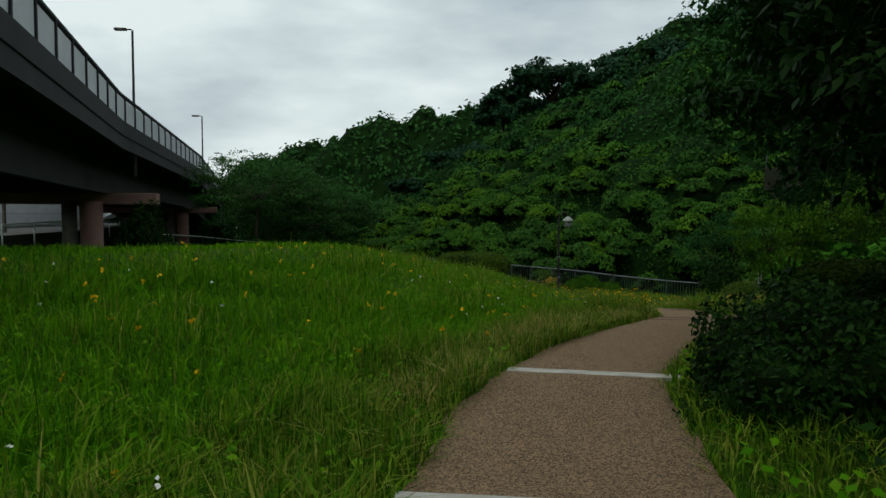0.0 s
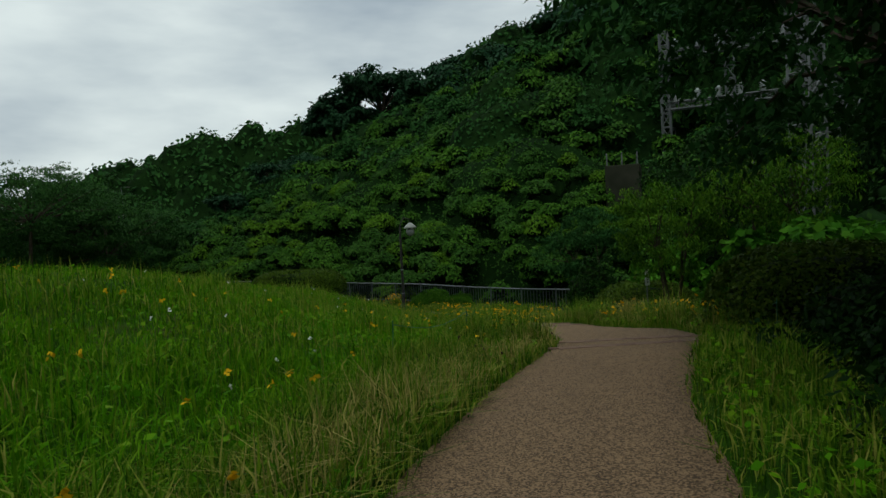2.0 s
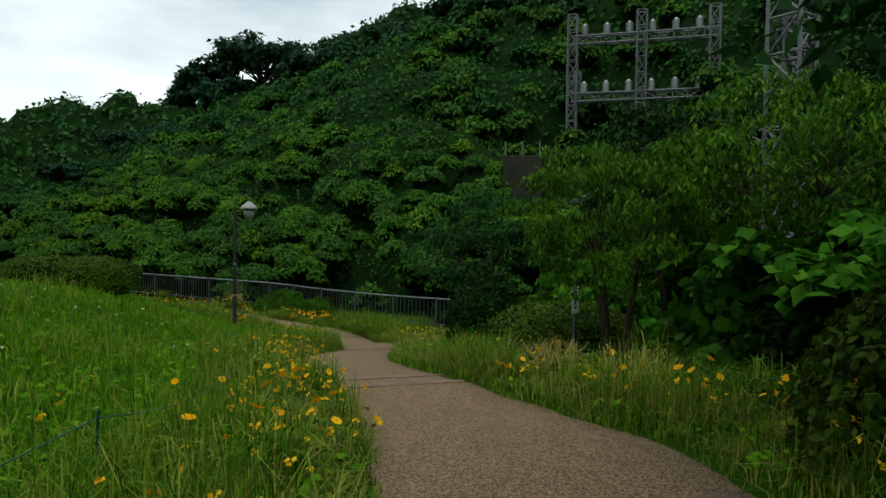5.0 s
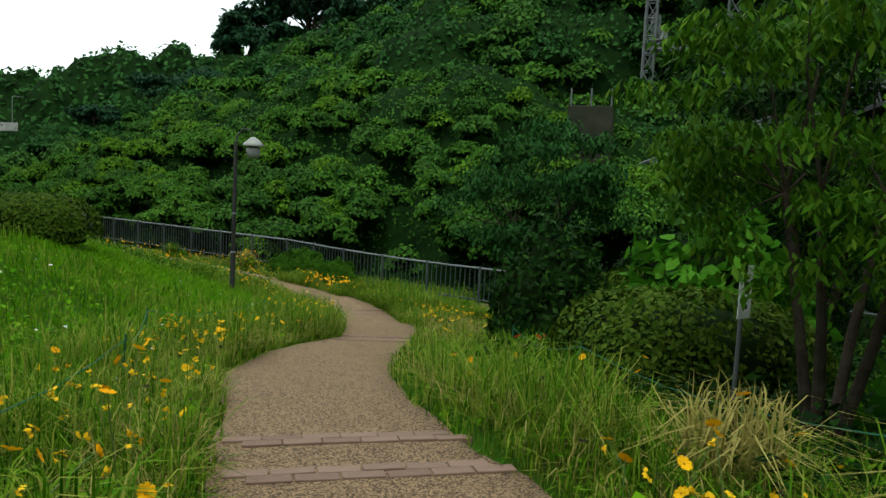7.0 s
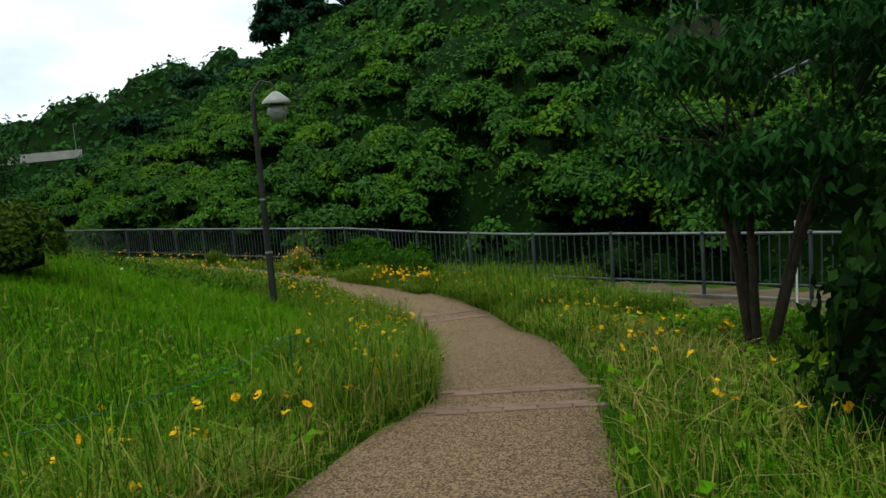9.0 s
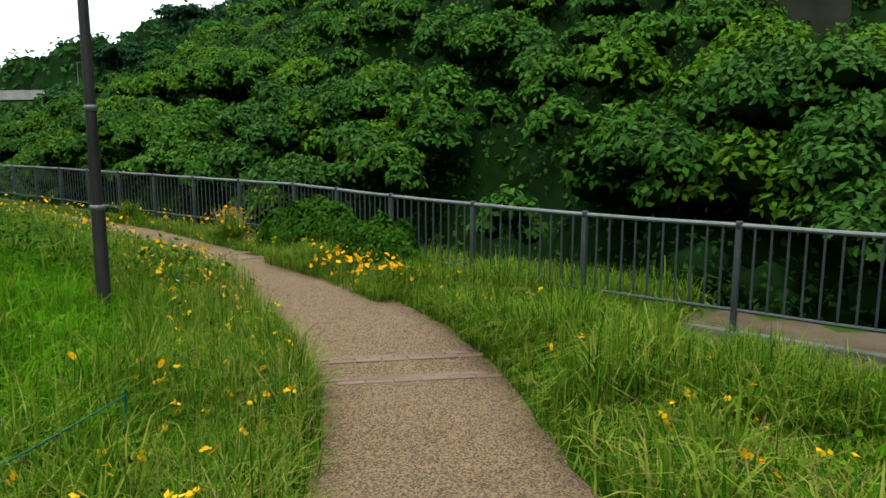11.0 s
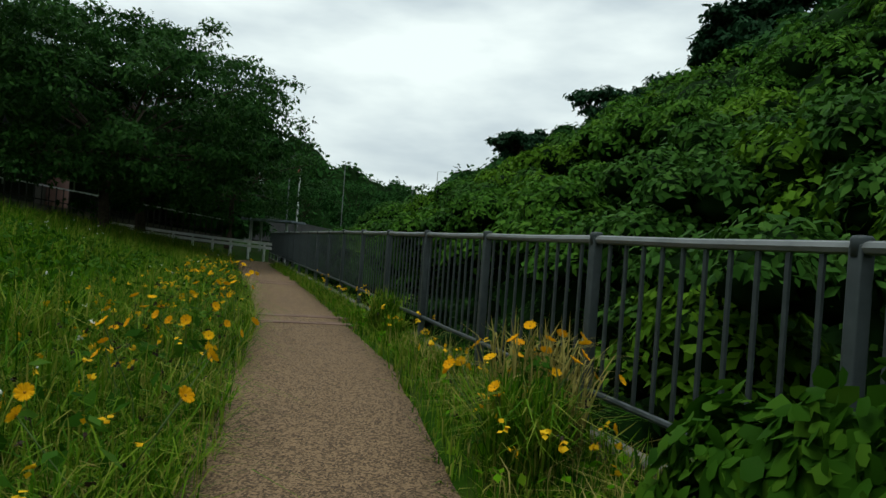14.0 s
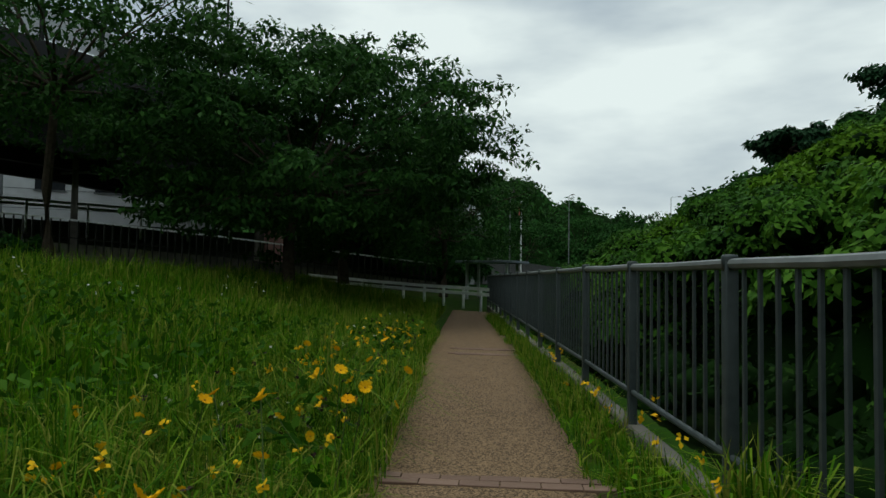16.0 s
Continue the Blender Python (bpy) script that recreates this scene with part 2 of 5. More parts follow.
def lathe(bm, prof, seg=16, at=(0, 0, 0)):
    """A turned shape from (radius, height) pairs."""
    rings = [[bm.verts.new((at[0] + r * math.cos(2 * math.pi * i / seg), at[1] + r * math.sin(2 * math.pi * i / seg), at[2] + z)) for i in range(seg)] for r, z in prof]
    for a, b in zip(rings, rings[1:]):
        for i in range(seg):
            bm.faces.new((a[i], a[(i + 1) % seg], b[(i + 1) % seg], b[i]))
    bm.faces.new(rings[0][::-1])
    bm.faces.new(rings[-1])
    for f in bm.faces:
        f.smooth = True
    return bm


def smooth01(a, b, v):
    t = np.clip((v - a) / (b - a), 0, 1)
    return t * t * (3 - 2 * t)


def unit(v):
    return v / np.maximum(np.linalg.norm(v, axis=1, keepdims=True), 1e-6)


RNG = np.random.default_rng(7)


def leaves(name, pos, nrm, size, mat, parent=None, aspect=0.55, droop=0.25, jitter=0.6, label="", oval=False):
    """Many folded leaves: each a pair of triangles bent along its midrib."""
    n = len(pos)
    nrm = unit(nrm + jitter * RNG.normal(size=(n, 3)))
    side = unit(np.cross(nrm, RNG.normal(size=(n, 3))))
    ahead = np.cross(side, nrm)
    ahead = unit(ahead + np.array([0, 0, -droop]))
    s = np.asarray(size).reshape(-1, 1) * np.ones((n, 1))
    mid = pos + 0.45 * s * ahead + 0.10 * s * nrm
    if oval:
        low, high = pos + 0.28 * s * ahead, pos + 0.68 * s * ahead
        v = np.stack([pos, low + aspect * 0.52 * s * side - 0.1 * s * nrm, high + aspect * 0.42 * s * side - 0.14 * s * nrm, pos + s * ahead - 0.12 * s * nrm, high - aspect * 0.42 * s * side - 0.14 * s * nrm, low - aspect * 0.52 * s * side - 0.1 * s * nrm], 1).reshape(-1, 3)
        b = 6 * np.arange(n)[:, None]
        me = mesh_np(name, v, np.full(2 * n, 4), np.concatenate([b + np.array([[0, 1, 2, 3]]), b + np.array([[0, 3, 4, 5]])], 1).reshape(-1, 4))
        return put_mesh(name, me, mat, parent, label)
    v = np.stack([pos, mid + aspect * 0.5 * s * side - 0.12 * s * nrm, pos + s * ahead - 0.15 * s * nrm, mid - aspect * 0.5 * s * side - 0.12 * s * nrm], 1).reshape(-1, 3)
    idx = np.arange(4 * n).reshape(-1, 4)
    me = mesh_np(name, v, np.full(n, 4), idx)
    return put_mesh(name, me, mat, parent, label)


def blades(name, pos, height, width, lean, mat, parent=None, arched=False):
    """Grass blades, each widest below the middle, bent over and tapered to a tip; arched ones curve over in two bends."""
    n = len(pos)
    a = RNG.uniform(0, 2 * np.pi, n)
    d = np.stack([np.cos(a), np.sin(a), np.zeros(n)], 1)
    s = np.stack([-np.sin(a), np.cos(a), np.zeros(n)], 1)
    h, w = np.asarray(height).reshape(-1, 1) * np.ones((n, 1)), np.asarray(width).reshape(-1, 1) * np.ones((n, 1))
    ln = np.minimum(np.abs(RNG.normal(0, 1, (n, 1))), 1.4) * lean
    up = np.array([0, 0, 1.0])
    mid = pos + 0.5 * h * up + 0.22 * h * ln * d
    tip = pos + h * (1 - 0.28 * np.minimum(ln, 1.5)) * up + h * ln * d
    if arched:
        low = pos + 0.42 * h * up + 0.10 * h * ln * d
        high = pos + 0.80 * h * (1 - 0.10 * ln) * up + 0.48 * h * ln * d
        tip = pos + h * (1 - 0.42 * np.minimum(ln, 1.5)) * up + 1.1 * h * ln * d
        v = np.stack([pos - 0.02 * up, low + 0.55 * w * s, high + 0.42 * w * s, tip, high - 0.42 * w * s, low - 0.55 * w * s], 1).reshape(-1, 3)
        b = 6 * np.arange(n)[:, None]
        loops = np.concatenate([b + np.array([[0, 1, 5]]), b + np.array([[1, 2, 4, 5]]), b + np.array([[2, 3, 4]])], 1)
        return put_mesh(name, mesh_np(name, v, np.tile([3, 4, 3], n), loops), mat, parent)
    v = np.stack([pos - 0.02 * up, mid + 0.62 * w * s, tip, mid - 0.62 * w * s], 1).reshape(-1, 3)
    me = mesh_np(name, v, np.full(n, 4), np.arange(4 * n).reshape(-1, 4))
    return put_mesh(name, me, mat, parent)


# ---- the lie of the land ----
PY = [-40, -6, -1.16, 0.58, 1.7, 2.6, 3.5, 4.3, 8.4, 9.2, 10, 10.9, 11.9, 12.9, 13.9, 15, 20.9, 22.3, 23.7, 25.1, 29, 31, 60]
PZ = [1.59, 0.65, 0.385, 0.28, 0.14, 0.105, 0.10, 0.07, -0.178, -0.25, -0.33, -0.43, -0.555, -0.66, -0.73, -0.855, -1.605, -1.86, -1.975, -2.005, -2.005, -1.975, -1.965]
EDGE_L = [(1.55, -40), (1.55, 1.2), (1.62, 2.9), (1.9, 4.0), (2.25, 5.3), (2.75, 6.6), (3.4, 8.0), (3.8, 8.8), (4.1, 9.8), (4.3, 11), (4.4, 13), (4.3, 14.4), (4.15, 16), (4.35, 17.2), (4.7, 18.1), (5.1, 18.8), (5.25, 21), (5.2, 22.5), (5.1, 23.4), (4.75, 24.8), (4.2, 26.1), (3.5, 27.6), (2.4, 29), (1.5, 30), (-0.3, 32), (-2.4, 34), (-5.7, 37.2), (-12.2, 43.6)]
EDGE_R = [(2.9, -40), (2.9, 1.4), (3.05, 3.9), (3.5, 5.1), (3.95, 6.3), (5.0, 8.3), (5.5, 9.2), (5.8, 10.5), (5.75, 11.8), (5.65, 13.2), (5.4, 14.5), (5.4, 16), (5.6, 17), (6.1, 18.9), (6.3, 20.5), (6.35, 22), (6.3, 23.9), (6.05, 25), (5.7, 25.9), (5.1, 27.0), (4.3, 28.1), (3.4, 29.3), (1.7, 31.4), (-0.1, 33.2), (-1.45, 34.55), (-4.4, 37.5), (-10.8, 43.6)]
LX, LY = np.array(EDGE_L).T
RX, RY = np.array(EDGE_R).T
FP0 = np.array([3.166, 30.64])
FDIR, FN = np.array([-0.731, 0.682]), np.array([0.682, 0.731])


def zpath(y):
    return np.interp(y, PY, PZ)


def beyond(x, y):
    """How far a place lies past the fence (negative inside)."""
    a = (x - FP0[0]) * FN[0] + (y - FP0[1]) * FN[1]
    return np.maximum(a, (x - 15.0) * 0.9)


def along(x, y):
    return (x - FP0[0]) * FDIR[0] + (y - FP0[1]) * FDIR[1]


def canopy(x, y):
    """The height of the wooded hillside's leafy surface."""
    v, u = beyond(x, y), along(x, y)
    slope = np.interp(u, [-10, 5, 27, 33, 40, 50, 60, 140], [0.80, 0.70, 0.53, 0.38, 0.25, 0.18, 0.14, 0.11])
    cap = np.interp(u, [-20, 8, 20, 28, 36, 44, 60, 90, 130, 170], [30, 26, 21, 18.5, 15, 10, 4, 2.5, 3, 3])
    z = -1.5 + slope * np.maximum(v - 2.0, 0)
    z = cap - np.logaddexp(0, (cap - z) / 1.5) * 1.5
    # terraces cut for the substation and its abutment
    z = z - 5.5 * np.exp(-((x - 21.0) ** 2 + (y - 38.0) ** 2) / 45) - 2.0 * np.exp(-((x - 14.8) ** 2 + (y - 32.6) ** 2) / 5)
    return z


def ground_z(x, y):
    x, y = np.asarray(x, float), np.asarray(y, float)
    z0 = zpath(y)
    dl, dr = np.interp(y, LY, LX) - x, x - np.interp(y, RY, RX)
    zl = np.interp(y, [-40, -5, 8, 15, 23, 33, 45, 70], [1.9, 0.95, 0.78, 0.44, -0.55, -1.2, -1.4, -1.45])
    left = z0 + (zl - z0) * smooth01(0.25, 6.5, dl) + 0.06 * np.sin(0.9 * x + 0.3 * y) * smooth01(1, 4, dl)
    left = left - 0.9 * smooth01(9, 15, dl)
    right = z0 - 0.06 * smooth01(0, 2, dr)
    right = right + (-2.05 - right) * smooth01(-3.2, -0.4, (x - FP0[0]) * FN[0] + (y - FP0[1]) * FN[1]) * (x > 5)
    z = np.where(dl > 0, left, np.where(dr > 0, right, z0 - 0.05))
    v = beyond(x, y)
    past = canopy(x, y) - 3.0
    past = np.where(v < 4, -3.4 + smooth01(2.2, 4.5, v) * (past + 3.4), past)
    past = np.where(x > 15, np.maximum(past, z0 - 0.3), past)
    z = z + smooth01(0.25, 1.6, v) * (past - z)
    west = smooth01(95, 160, -x) * 14
    return z + np.where(v < 0, west, 0)


def strip(n, lo, hi, core):
    """Grid lines, close together near the walk and far apart towards the horizon."""
    return np.unique(np.concatenate([np.arange(core[0], core[1], 0.4), core[1] + (hi - core[1]) * np.linspace(0, 1, n) ** 2.6, core[0] - (core[0] - lo) * np.linspace(0, 1, n) ** 2.6]))


gx, gy = strip(44, -900, 900, (-14, 14)), strip(44, -900, 900, (-6, 48))
GX, GY = np.meshgrid(gx, gy)
GZ = ground_z(GX, GY)
nx, ny = len(gx), len(gy)
qi = (np.arange(ny - 1)[:, None] * nx + np.arange(nx - 1)[None]).ravel()
me = mesh_np("ground", np.stack([GX, GY, GZ], -1).reshape(-1, 3), np.full(len(qi), 4), np.stack([qi, qi + 1, qi + nx + 1, qi + nx], 1))
me.polygons.foreach_set("use_smooth", np.ones(len(qi), bool))
ground = tagged(put_mesh("ground", me, M_GROUND), "grassy lawn ground sloping down beside the path", "ground", kind="structure")
# the slope past the fence takes the colour that holds the leaves' shade
me.materials.append(M_UNDERSHADE)
me.materials.append(M_SOIL)
cx, cy = (gx[:-1] + gx[1:]) / 2, (gy[:-1] + gy[1:]) / 2
CX, CY = np.meshgrid(cx, cy)
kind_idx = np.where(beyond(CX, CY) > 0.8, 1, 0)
soil = (beyond(CX, CY) > -1.75 + 0.25 * np.sin(3 * CX)) & (beyond(CX, CY) < -0.1) & (along(CX, CY) < -7.4 + 0.2 * np.sin(5 * CY)) & (along(CX, CY) > -14)
kind_idx = np.where(soil, 2, kind_idx)
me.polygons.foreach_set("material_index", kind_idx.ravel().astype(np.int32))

# the path: a thin slab that follows its two edges
bm = bmesh.new()
rows_ = []
for y in np.concatenate([np.arange(-40, -4, 2), np.arange(-4, 43.61, 0.2)]):
    xl, xr = float(np.interp(y, LY, LX)), float(np.interp(y, RY, RX))
    wob = 0.05 * noise.noise(Vector((0, y * 1.7, 0))) + 0.03 * noise.noise(Vector((3, y * 6, 0)))
    wob2 = 0.05 * noise.noise(Vector((9, y * 1.7, 0))) + 0.03 * noise.noise(Vector((5, y * 6, 0)))
    z = float(zpath(y))
    pts = [xl + wob, xl + wob + 0.04] + [xl + (xr - xl) * k / 4 for k in (1, 2, 3)] + [xr + wob2 - 0.04, xr + wob2]
    zs = [-0.05, 0.002, 0.004, 0.006, 0.004, 0.002, -0.05]
    rows_.append([bm.verts.new((px, y, z + dz)) for px, dz in zip(pts, zs)])
for a, b in zip(rows_, rows_[1:]):
    for i in range(6):
        bm.faces.new((a[i], a[i + 1], b[i + 1], b[i])).smooth = True
path = tagged(part("path", bm, M_PATH, None), "brown pebble-faced asphalt garden path with weathered edges", "path", kind="structure")

# ---- the wooded hillside ----
def crowns(name, cells, spacing, mat, leaf, per, label, radius=(0.5, 1.0), lift=0.0):
    """Leafy lumps over a stretch of hillside, joined into one mass of foliage."""
    P, N, S, C = [], [], [], []
    for (cx_, cy_) in cells:
        if RNG.uniform() < 0.04:
            continue
        r = spacing * RNG.uniform(*radius) * (1.35 if RNG.uniform() < 0.2 else 1.0)
        zc = float(canopy(np.array(cx_), np.array(cy_))) - 0.85 * r + lift + min(RNG.normal(0, 0.25 * r), 0.1 * r)
        # a lump of several smaller balls
        for _ in range(3):
            o = np.clip(RNG.normal(0, 0.42 * r, 3) * np.array([1, 1, 0.5]), -0.7 * r, [0.7 * r, 0.7 * r, 0.22 * r])
            rr = r * RNG.uniform(0.45, 0.8)
            n = max(8, int(per * (rr / spacing) ** 2 / 0.35))
            d = RNG.normal(size=(n, 3))
            d[:, 2] = np.abs(d[:, 2]) * 1.1 - 0.55
            d = unit(d)
            d = d[(d[:, 0] * FN[0] + d[:, 1] * FN[1] < 0.35) | (cx_ > 15)]
            n = len(d)
            d = unit(d + 0.12 * np.sin(5 * d[:, [1, 2, 0]] + cx_))
            rad = rr * (1 - np.abs(RNG.normal(0, 0.07, (n, 1)))) * RNG.uniform(0.97, 1.10, (n, 1))
            P.append(np.array([cx_, cy_, zc]) + o + d * rad * np.array([1, 1, 0.85]))
            N.append(d + np.array([0, 0, 0.5]))
            S.append(leaf * RNG.uniform(0.6, 1.35, n))
            C.append((np.array([cx_, cy_, zc]) + o, rr * 0.74))
    ob = leaves(name, np.concatenate(P), np.concatenate(N), np.concatenate(S), mat, aspect=0.6, droop=0.45, jitter=0.33)
    # a core in each lump, coloured as gap shade, which also blocks the sky
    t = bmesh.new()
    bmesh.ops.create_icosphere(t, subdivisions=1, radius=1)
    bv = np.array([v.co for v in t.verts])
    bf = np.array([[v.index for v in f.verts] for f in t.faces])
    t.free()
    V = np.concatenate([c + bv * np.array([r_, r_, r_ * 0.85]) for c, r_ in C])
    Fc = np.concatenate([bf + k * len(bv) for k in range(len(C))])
    put_mesh("leafy_core", mesh_np("leafy_core", V, np.full(len(Fc), 3), Fc), M_GAPSHADE, ob)
    return tagged(ob, label, "foliage", kind="stuff")


def balls(x, y, s, r, rise, seed):
    """The upper surface of rounded crowns set on a jittered grid."""
    i, j = np.floor(x / s).astype(int), np.floor(y / s).astype(int)
    best = np.full(x.shape, -0.75 * r)
    for a in (-1, 0, 1):
        for c in (-1, 0, 1):
            k = ((i + a) * 73856093 ^ (j + c) * 19349663 ^ seed * 83492791) & 0xFFFFFF
            h1, h2, h3 = (k * 2654435761 % 1000) / 1000, (k * 40503 % 997) / 997, (k * 69069 % 991) / 991
            dx, dy = x - (i + a + 0.1 + 0.8 * h1) * s, y - (j + c + 0.1 + 0.8 * h2) * s
            rr = r * (0.75 + 0.45 * h3)
            d2 = (dx * dx + dy * dy) / (rr * rr)
            z = rr * np.sqrt(np.maximum(1 - d2, 0)) - r * 0.7 + rise * (h3 + h1 - 1) * r
            best = np.maximum(best, np.where(d2 < 1, z, -9))
    return best


def wood(base, s, tall):
    return lambda x, y: base(x, y) + tall * balls(x, y, s, 0.76 * s, 0.6, 3) + 0.8 * balls(x, y, 0.42 * s, 0.33 * s, 0.5, 5) + 0.6 * balls(x, y, 0.16 * s, 0.13 * s, 0.4, 9)


def foliage_sheet(name, area, inside, surface, s, mat, leaf, density, step, label, category="foliage"):
    """A closed roof of leaves over rounded crowns, on a body coloured as shade."""
    x0, x1, y0, y1 = area
    n = int((x1 - x0) * (y1 - y0) * density * 3.2)
    x, y = RNG.uniform(x0, x1, n), RNG.uniform(y0, y1, n)
    k = inside(x, y)
    x, y = x[k], y[k]
    e = 0.05 * s
    z = surface(x, y)
    g = np.stack([(z - surface(x + e, y)) / e, (z - surface(x, y + e)) / e, np.ones(len(x))], 1)
    g[:, :2] = np.clip(g[:, :2], -3, 3)
    steep = np.linalg.norm(g, axis=1)
    k = RNG.uniform(size=len(x)) < np.clip(steep / 3.2, 0, 1)
    P, N = np.stack([x, y, z], 1)[k], unit(g[k])
    P = P + N * RNG.normal(0.0, 0.35 * leaf, (len(P), 1)) + RNG.normal(0, 0.25 * leaf, P.shape)
    ob = leaves(name, P, N + np.array([0, 0, 0.55]), leaf * RNG.uniform(0.6, 1.35, len(P)), mat, aspect=0.72, droop=0.5, jitter=0.38)
    gx_, gy_ = np.arange(x0, x1, step), np.arange(y0, y1, step)
    GX_, GY_ = np.meshgrid(gx_, gy_)
    GZ_ = surface(GX_, GY_) - 0.6 * leaf
    m, w = len(gx_), len(gy_)
    q = (np.arange(w - 1)[:, None] * m + np.arange(m - 1)[None]).ravel()
    q = q[inside(GX_ + step / 2, GY_ + step / 2)[:-1, :-1].ravel()]
    idx = np.stack([q, q + 1, q + m + 1, q + m], 1)
    used_v, inv = np.unique(idx, return_inverse=True)
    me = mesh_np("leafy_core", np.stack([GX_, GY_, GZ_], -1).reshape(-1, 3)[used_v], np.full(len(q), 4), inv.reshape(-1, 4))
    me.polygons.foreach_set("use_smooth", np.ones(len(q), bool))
    put_mesh("leafy_core", me, M_GAPSHADE, ob)
    return tagged(ob, label, category, kind="stuff")


def slope_part(ulo, uhi, vlo, vhi):
    return lambda x, y: (beyond(x, y) >= vlo) & (beyond(x, y) < vhi) & (along(x, y) >= ulo) & (along(x, y) < uhi) & ((x < 15.5) | (y > 26))


def slope_box(ulo, uhi, vlo, vhi):
    c = np.array([FP0 + FDIR * u + FN * v for u in (ulo, uhi) for v in (vlo, vhi)])
    return (c[:, 0].min(), c[:, 0].max(), c[:, 1].min(), c[:, 1].max())


def clad(name, span, s, tall, mat, leaf, density, step, lift, label):
    foliage_sheet(name, slope_box(*span), slope_part(*span), wood(lambda x, y: canopy(x, y) + lift - 2.6 * (1 - smooth01(span[2] + 0.1, span[2] + 1.9, beyond(x, y))), s, tall), s, mat, leaf, density, step, label)


def slope_cells(spacing, ulo, uhi, vlo, vhi):
    ok = slope_part(ulo, uhi, vlo, vhi)
    out = []
    for k, v in enumerate(np.arange(vlo, vhi, spacing)):
        for u in np.arange(ulo, uhi, spacing):
            p = FP0 + FDIR * (u + RNG.uniform(-0.45, 0.45) * spacing + 0.5 * spacing * (k % 2)) + FN * (v + RNG.uniform(-0.4, 0.4) * spacing)
            if ok(p[0], p[1]):
                out.append((p[0], p[1]))
    return out


def billows(name, spacing, span, radius, leaf, kinds, lift=0.0):
    """Rounded crowns heaped up a slope, each of several lobes with leaves on their upper sides and shade-coloured cores
    between them, one mass a kind of plant.
    """
    heaps = [([], [], [], []) for _ in kinds]
    for cx_, cy_ in slope_cells(spacing, *span):
        if RNG.uniform() < 0.07:
            continue
        P, N, S, C = heaps[int(RNG.choice(len(kinds)))]
        r = RNG.uniform(*radius)
        top = float(canopy(np.array(cx_), np.array(cy_))) + RNG.uniform(-0.15, 0.45) * r + lift
        c0 = np.array([cx_, cy_, top - 0.75 * r])
        for k in range(6):
            a = RNG.uniform(0, 2 * np.pi)
            o = np.array([0, 0, 0.12 * r]) if k == 0 else r * np.array([0.62 * np.cos(a), 0.62 * np.sin(a), RNG.uniform(-0.55, 0.12)])
            rr = r * (0.68 if k == 0 else RNG.uniform(0.36, 0.58))
            n = int(7.2 * rr * rr / (0.34 * leaf * leaf))
            d = RNG.normal(size=(n, 3))
            d[:, 2] = np.abs(d[:, 2]) - 0.45 * RNG.uniform(0, 1, n)
            d = unit(d)
            rag = 1 + 0.16 * np.sin(7 * d[:, [0]] + cx_) * np.sin(6 * d[:, [1]] + cy_ + k)
            P.append(c0 + o + d * rr * rag * RNG.uniform(0.86, 1.12, (n, 1)) * np.array([1, 1, 0.7]))
            N.append(d + np.array([0, 0, 0.75]))
            S.append(leaf * RNG.uniform(0.55, 1.4, n))
            C.append((c0 + o - np.array([0, 0, 0.1 * rr]), rr * 0.8))
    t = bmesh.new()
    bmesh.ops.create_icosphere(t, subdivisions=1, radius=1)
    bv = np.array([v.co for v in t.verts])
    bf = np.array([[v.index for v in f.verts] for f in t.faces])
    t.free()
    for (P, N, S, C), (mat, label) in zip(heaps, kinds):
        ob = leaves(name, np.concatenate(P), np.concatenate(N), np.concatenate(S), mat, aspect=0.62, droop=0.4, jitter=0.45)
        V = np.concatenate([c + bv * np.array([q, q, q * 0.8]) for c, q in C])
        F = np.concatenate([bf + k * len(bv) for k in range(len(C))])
        put_mesh("leafy_core", mesh_np("leafy_core", V, np.full(len(F), 3), F), M_GAPSHADE, ob)
        tagged(ob, label, "foliage", kind="stuff")


# these leaves are coloured nearly black for the gully's shade behind the fence
crowns("bank_thicket", [tuple(FP0 + FDIR * u + FN * RNG.uniform(2.0, 3.0)) for u in np.arange(-20, 34, 0.7)], 0.9, M_SHADELEAF, 0.11, 90, "leafy undergrowth behind the fence, coloured dark for the gully's shade", lift=-1.0)
clad("lower_undergrowth", (-26, 25, 7.5, 13.5), 2.3, 0.8, M_BRAMBLE, 0.15, 34, 0.3, -1.25, "dense green undergrowth on the lower slope")
clad("near_vines", (-15, 25, 2.6, 9.0), 1.7, 0.8, M_BRAMBLE, 0.12, 40, 0.25, -2.3, "green brambles covering the bank across the stream")
billows("vine_billows", 1.55, (-25, 25, 2.7, 13.0), (0.48, 1.2), 0.138, ((M_VINE, "light green climbing vines hanging in billows over the lower slope"), (M_BRAMBLE, "mid green shrubs among the vines on the lower slope"), (M_KUDZU, "yellowish green vines heaped over shrubs on the lower slope")))
billows("low_vines", 1.35, (-24, 30, 2.3, 5.2), (0.5, 0.95), 0.12, ((M_VINE, "light green vines hanging over the bank behind the fence"), (M_BRAMBLE, "mid green shrubs on the bank behind the fence")), 0.25)
clad("middle_undergrowth", (-45, 40, 11.0, 26), 3.4, 0.8, M_FOREST, 0.28, 14, 0.5, -1.6, "green undergrowth on the middle slope")
billows("hill_shrubs", 2.3, (-42, 40, 13.0, 26.0), (0.8, 1.75), 0.26, ((M_VINE, "green vines hanging over shrubs on the middle slope"), (M_FOREST, "dark green small trees on the middle slope"), (M_BRAMBLE, "mid green shrubs on the middle slope")))
clad("riverside_undergrowth", (22.5, 62, 2.6, 25.5), 2.8, 0.7, M_FOREST, 0.24, 20, 0.45, -1.8, "undergrowth along the far bank of the stream")
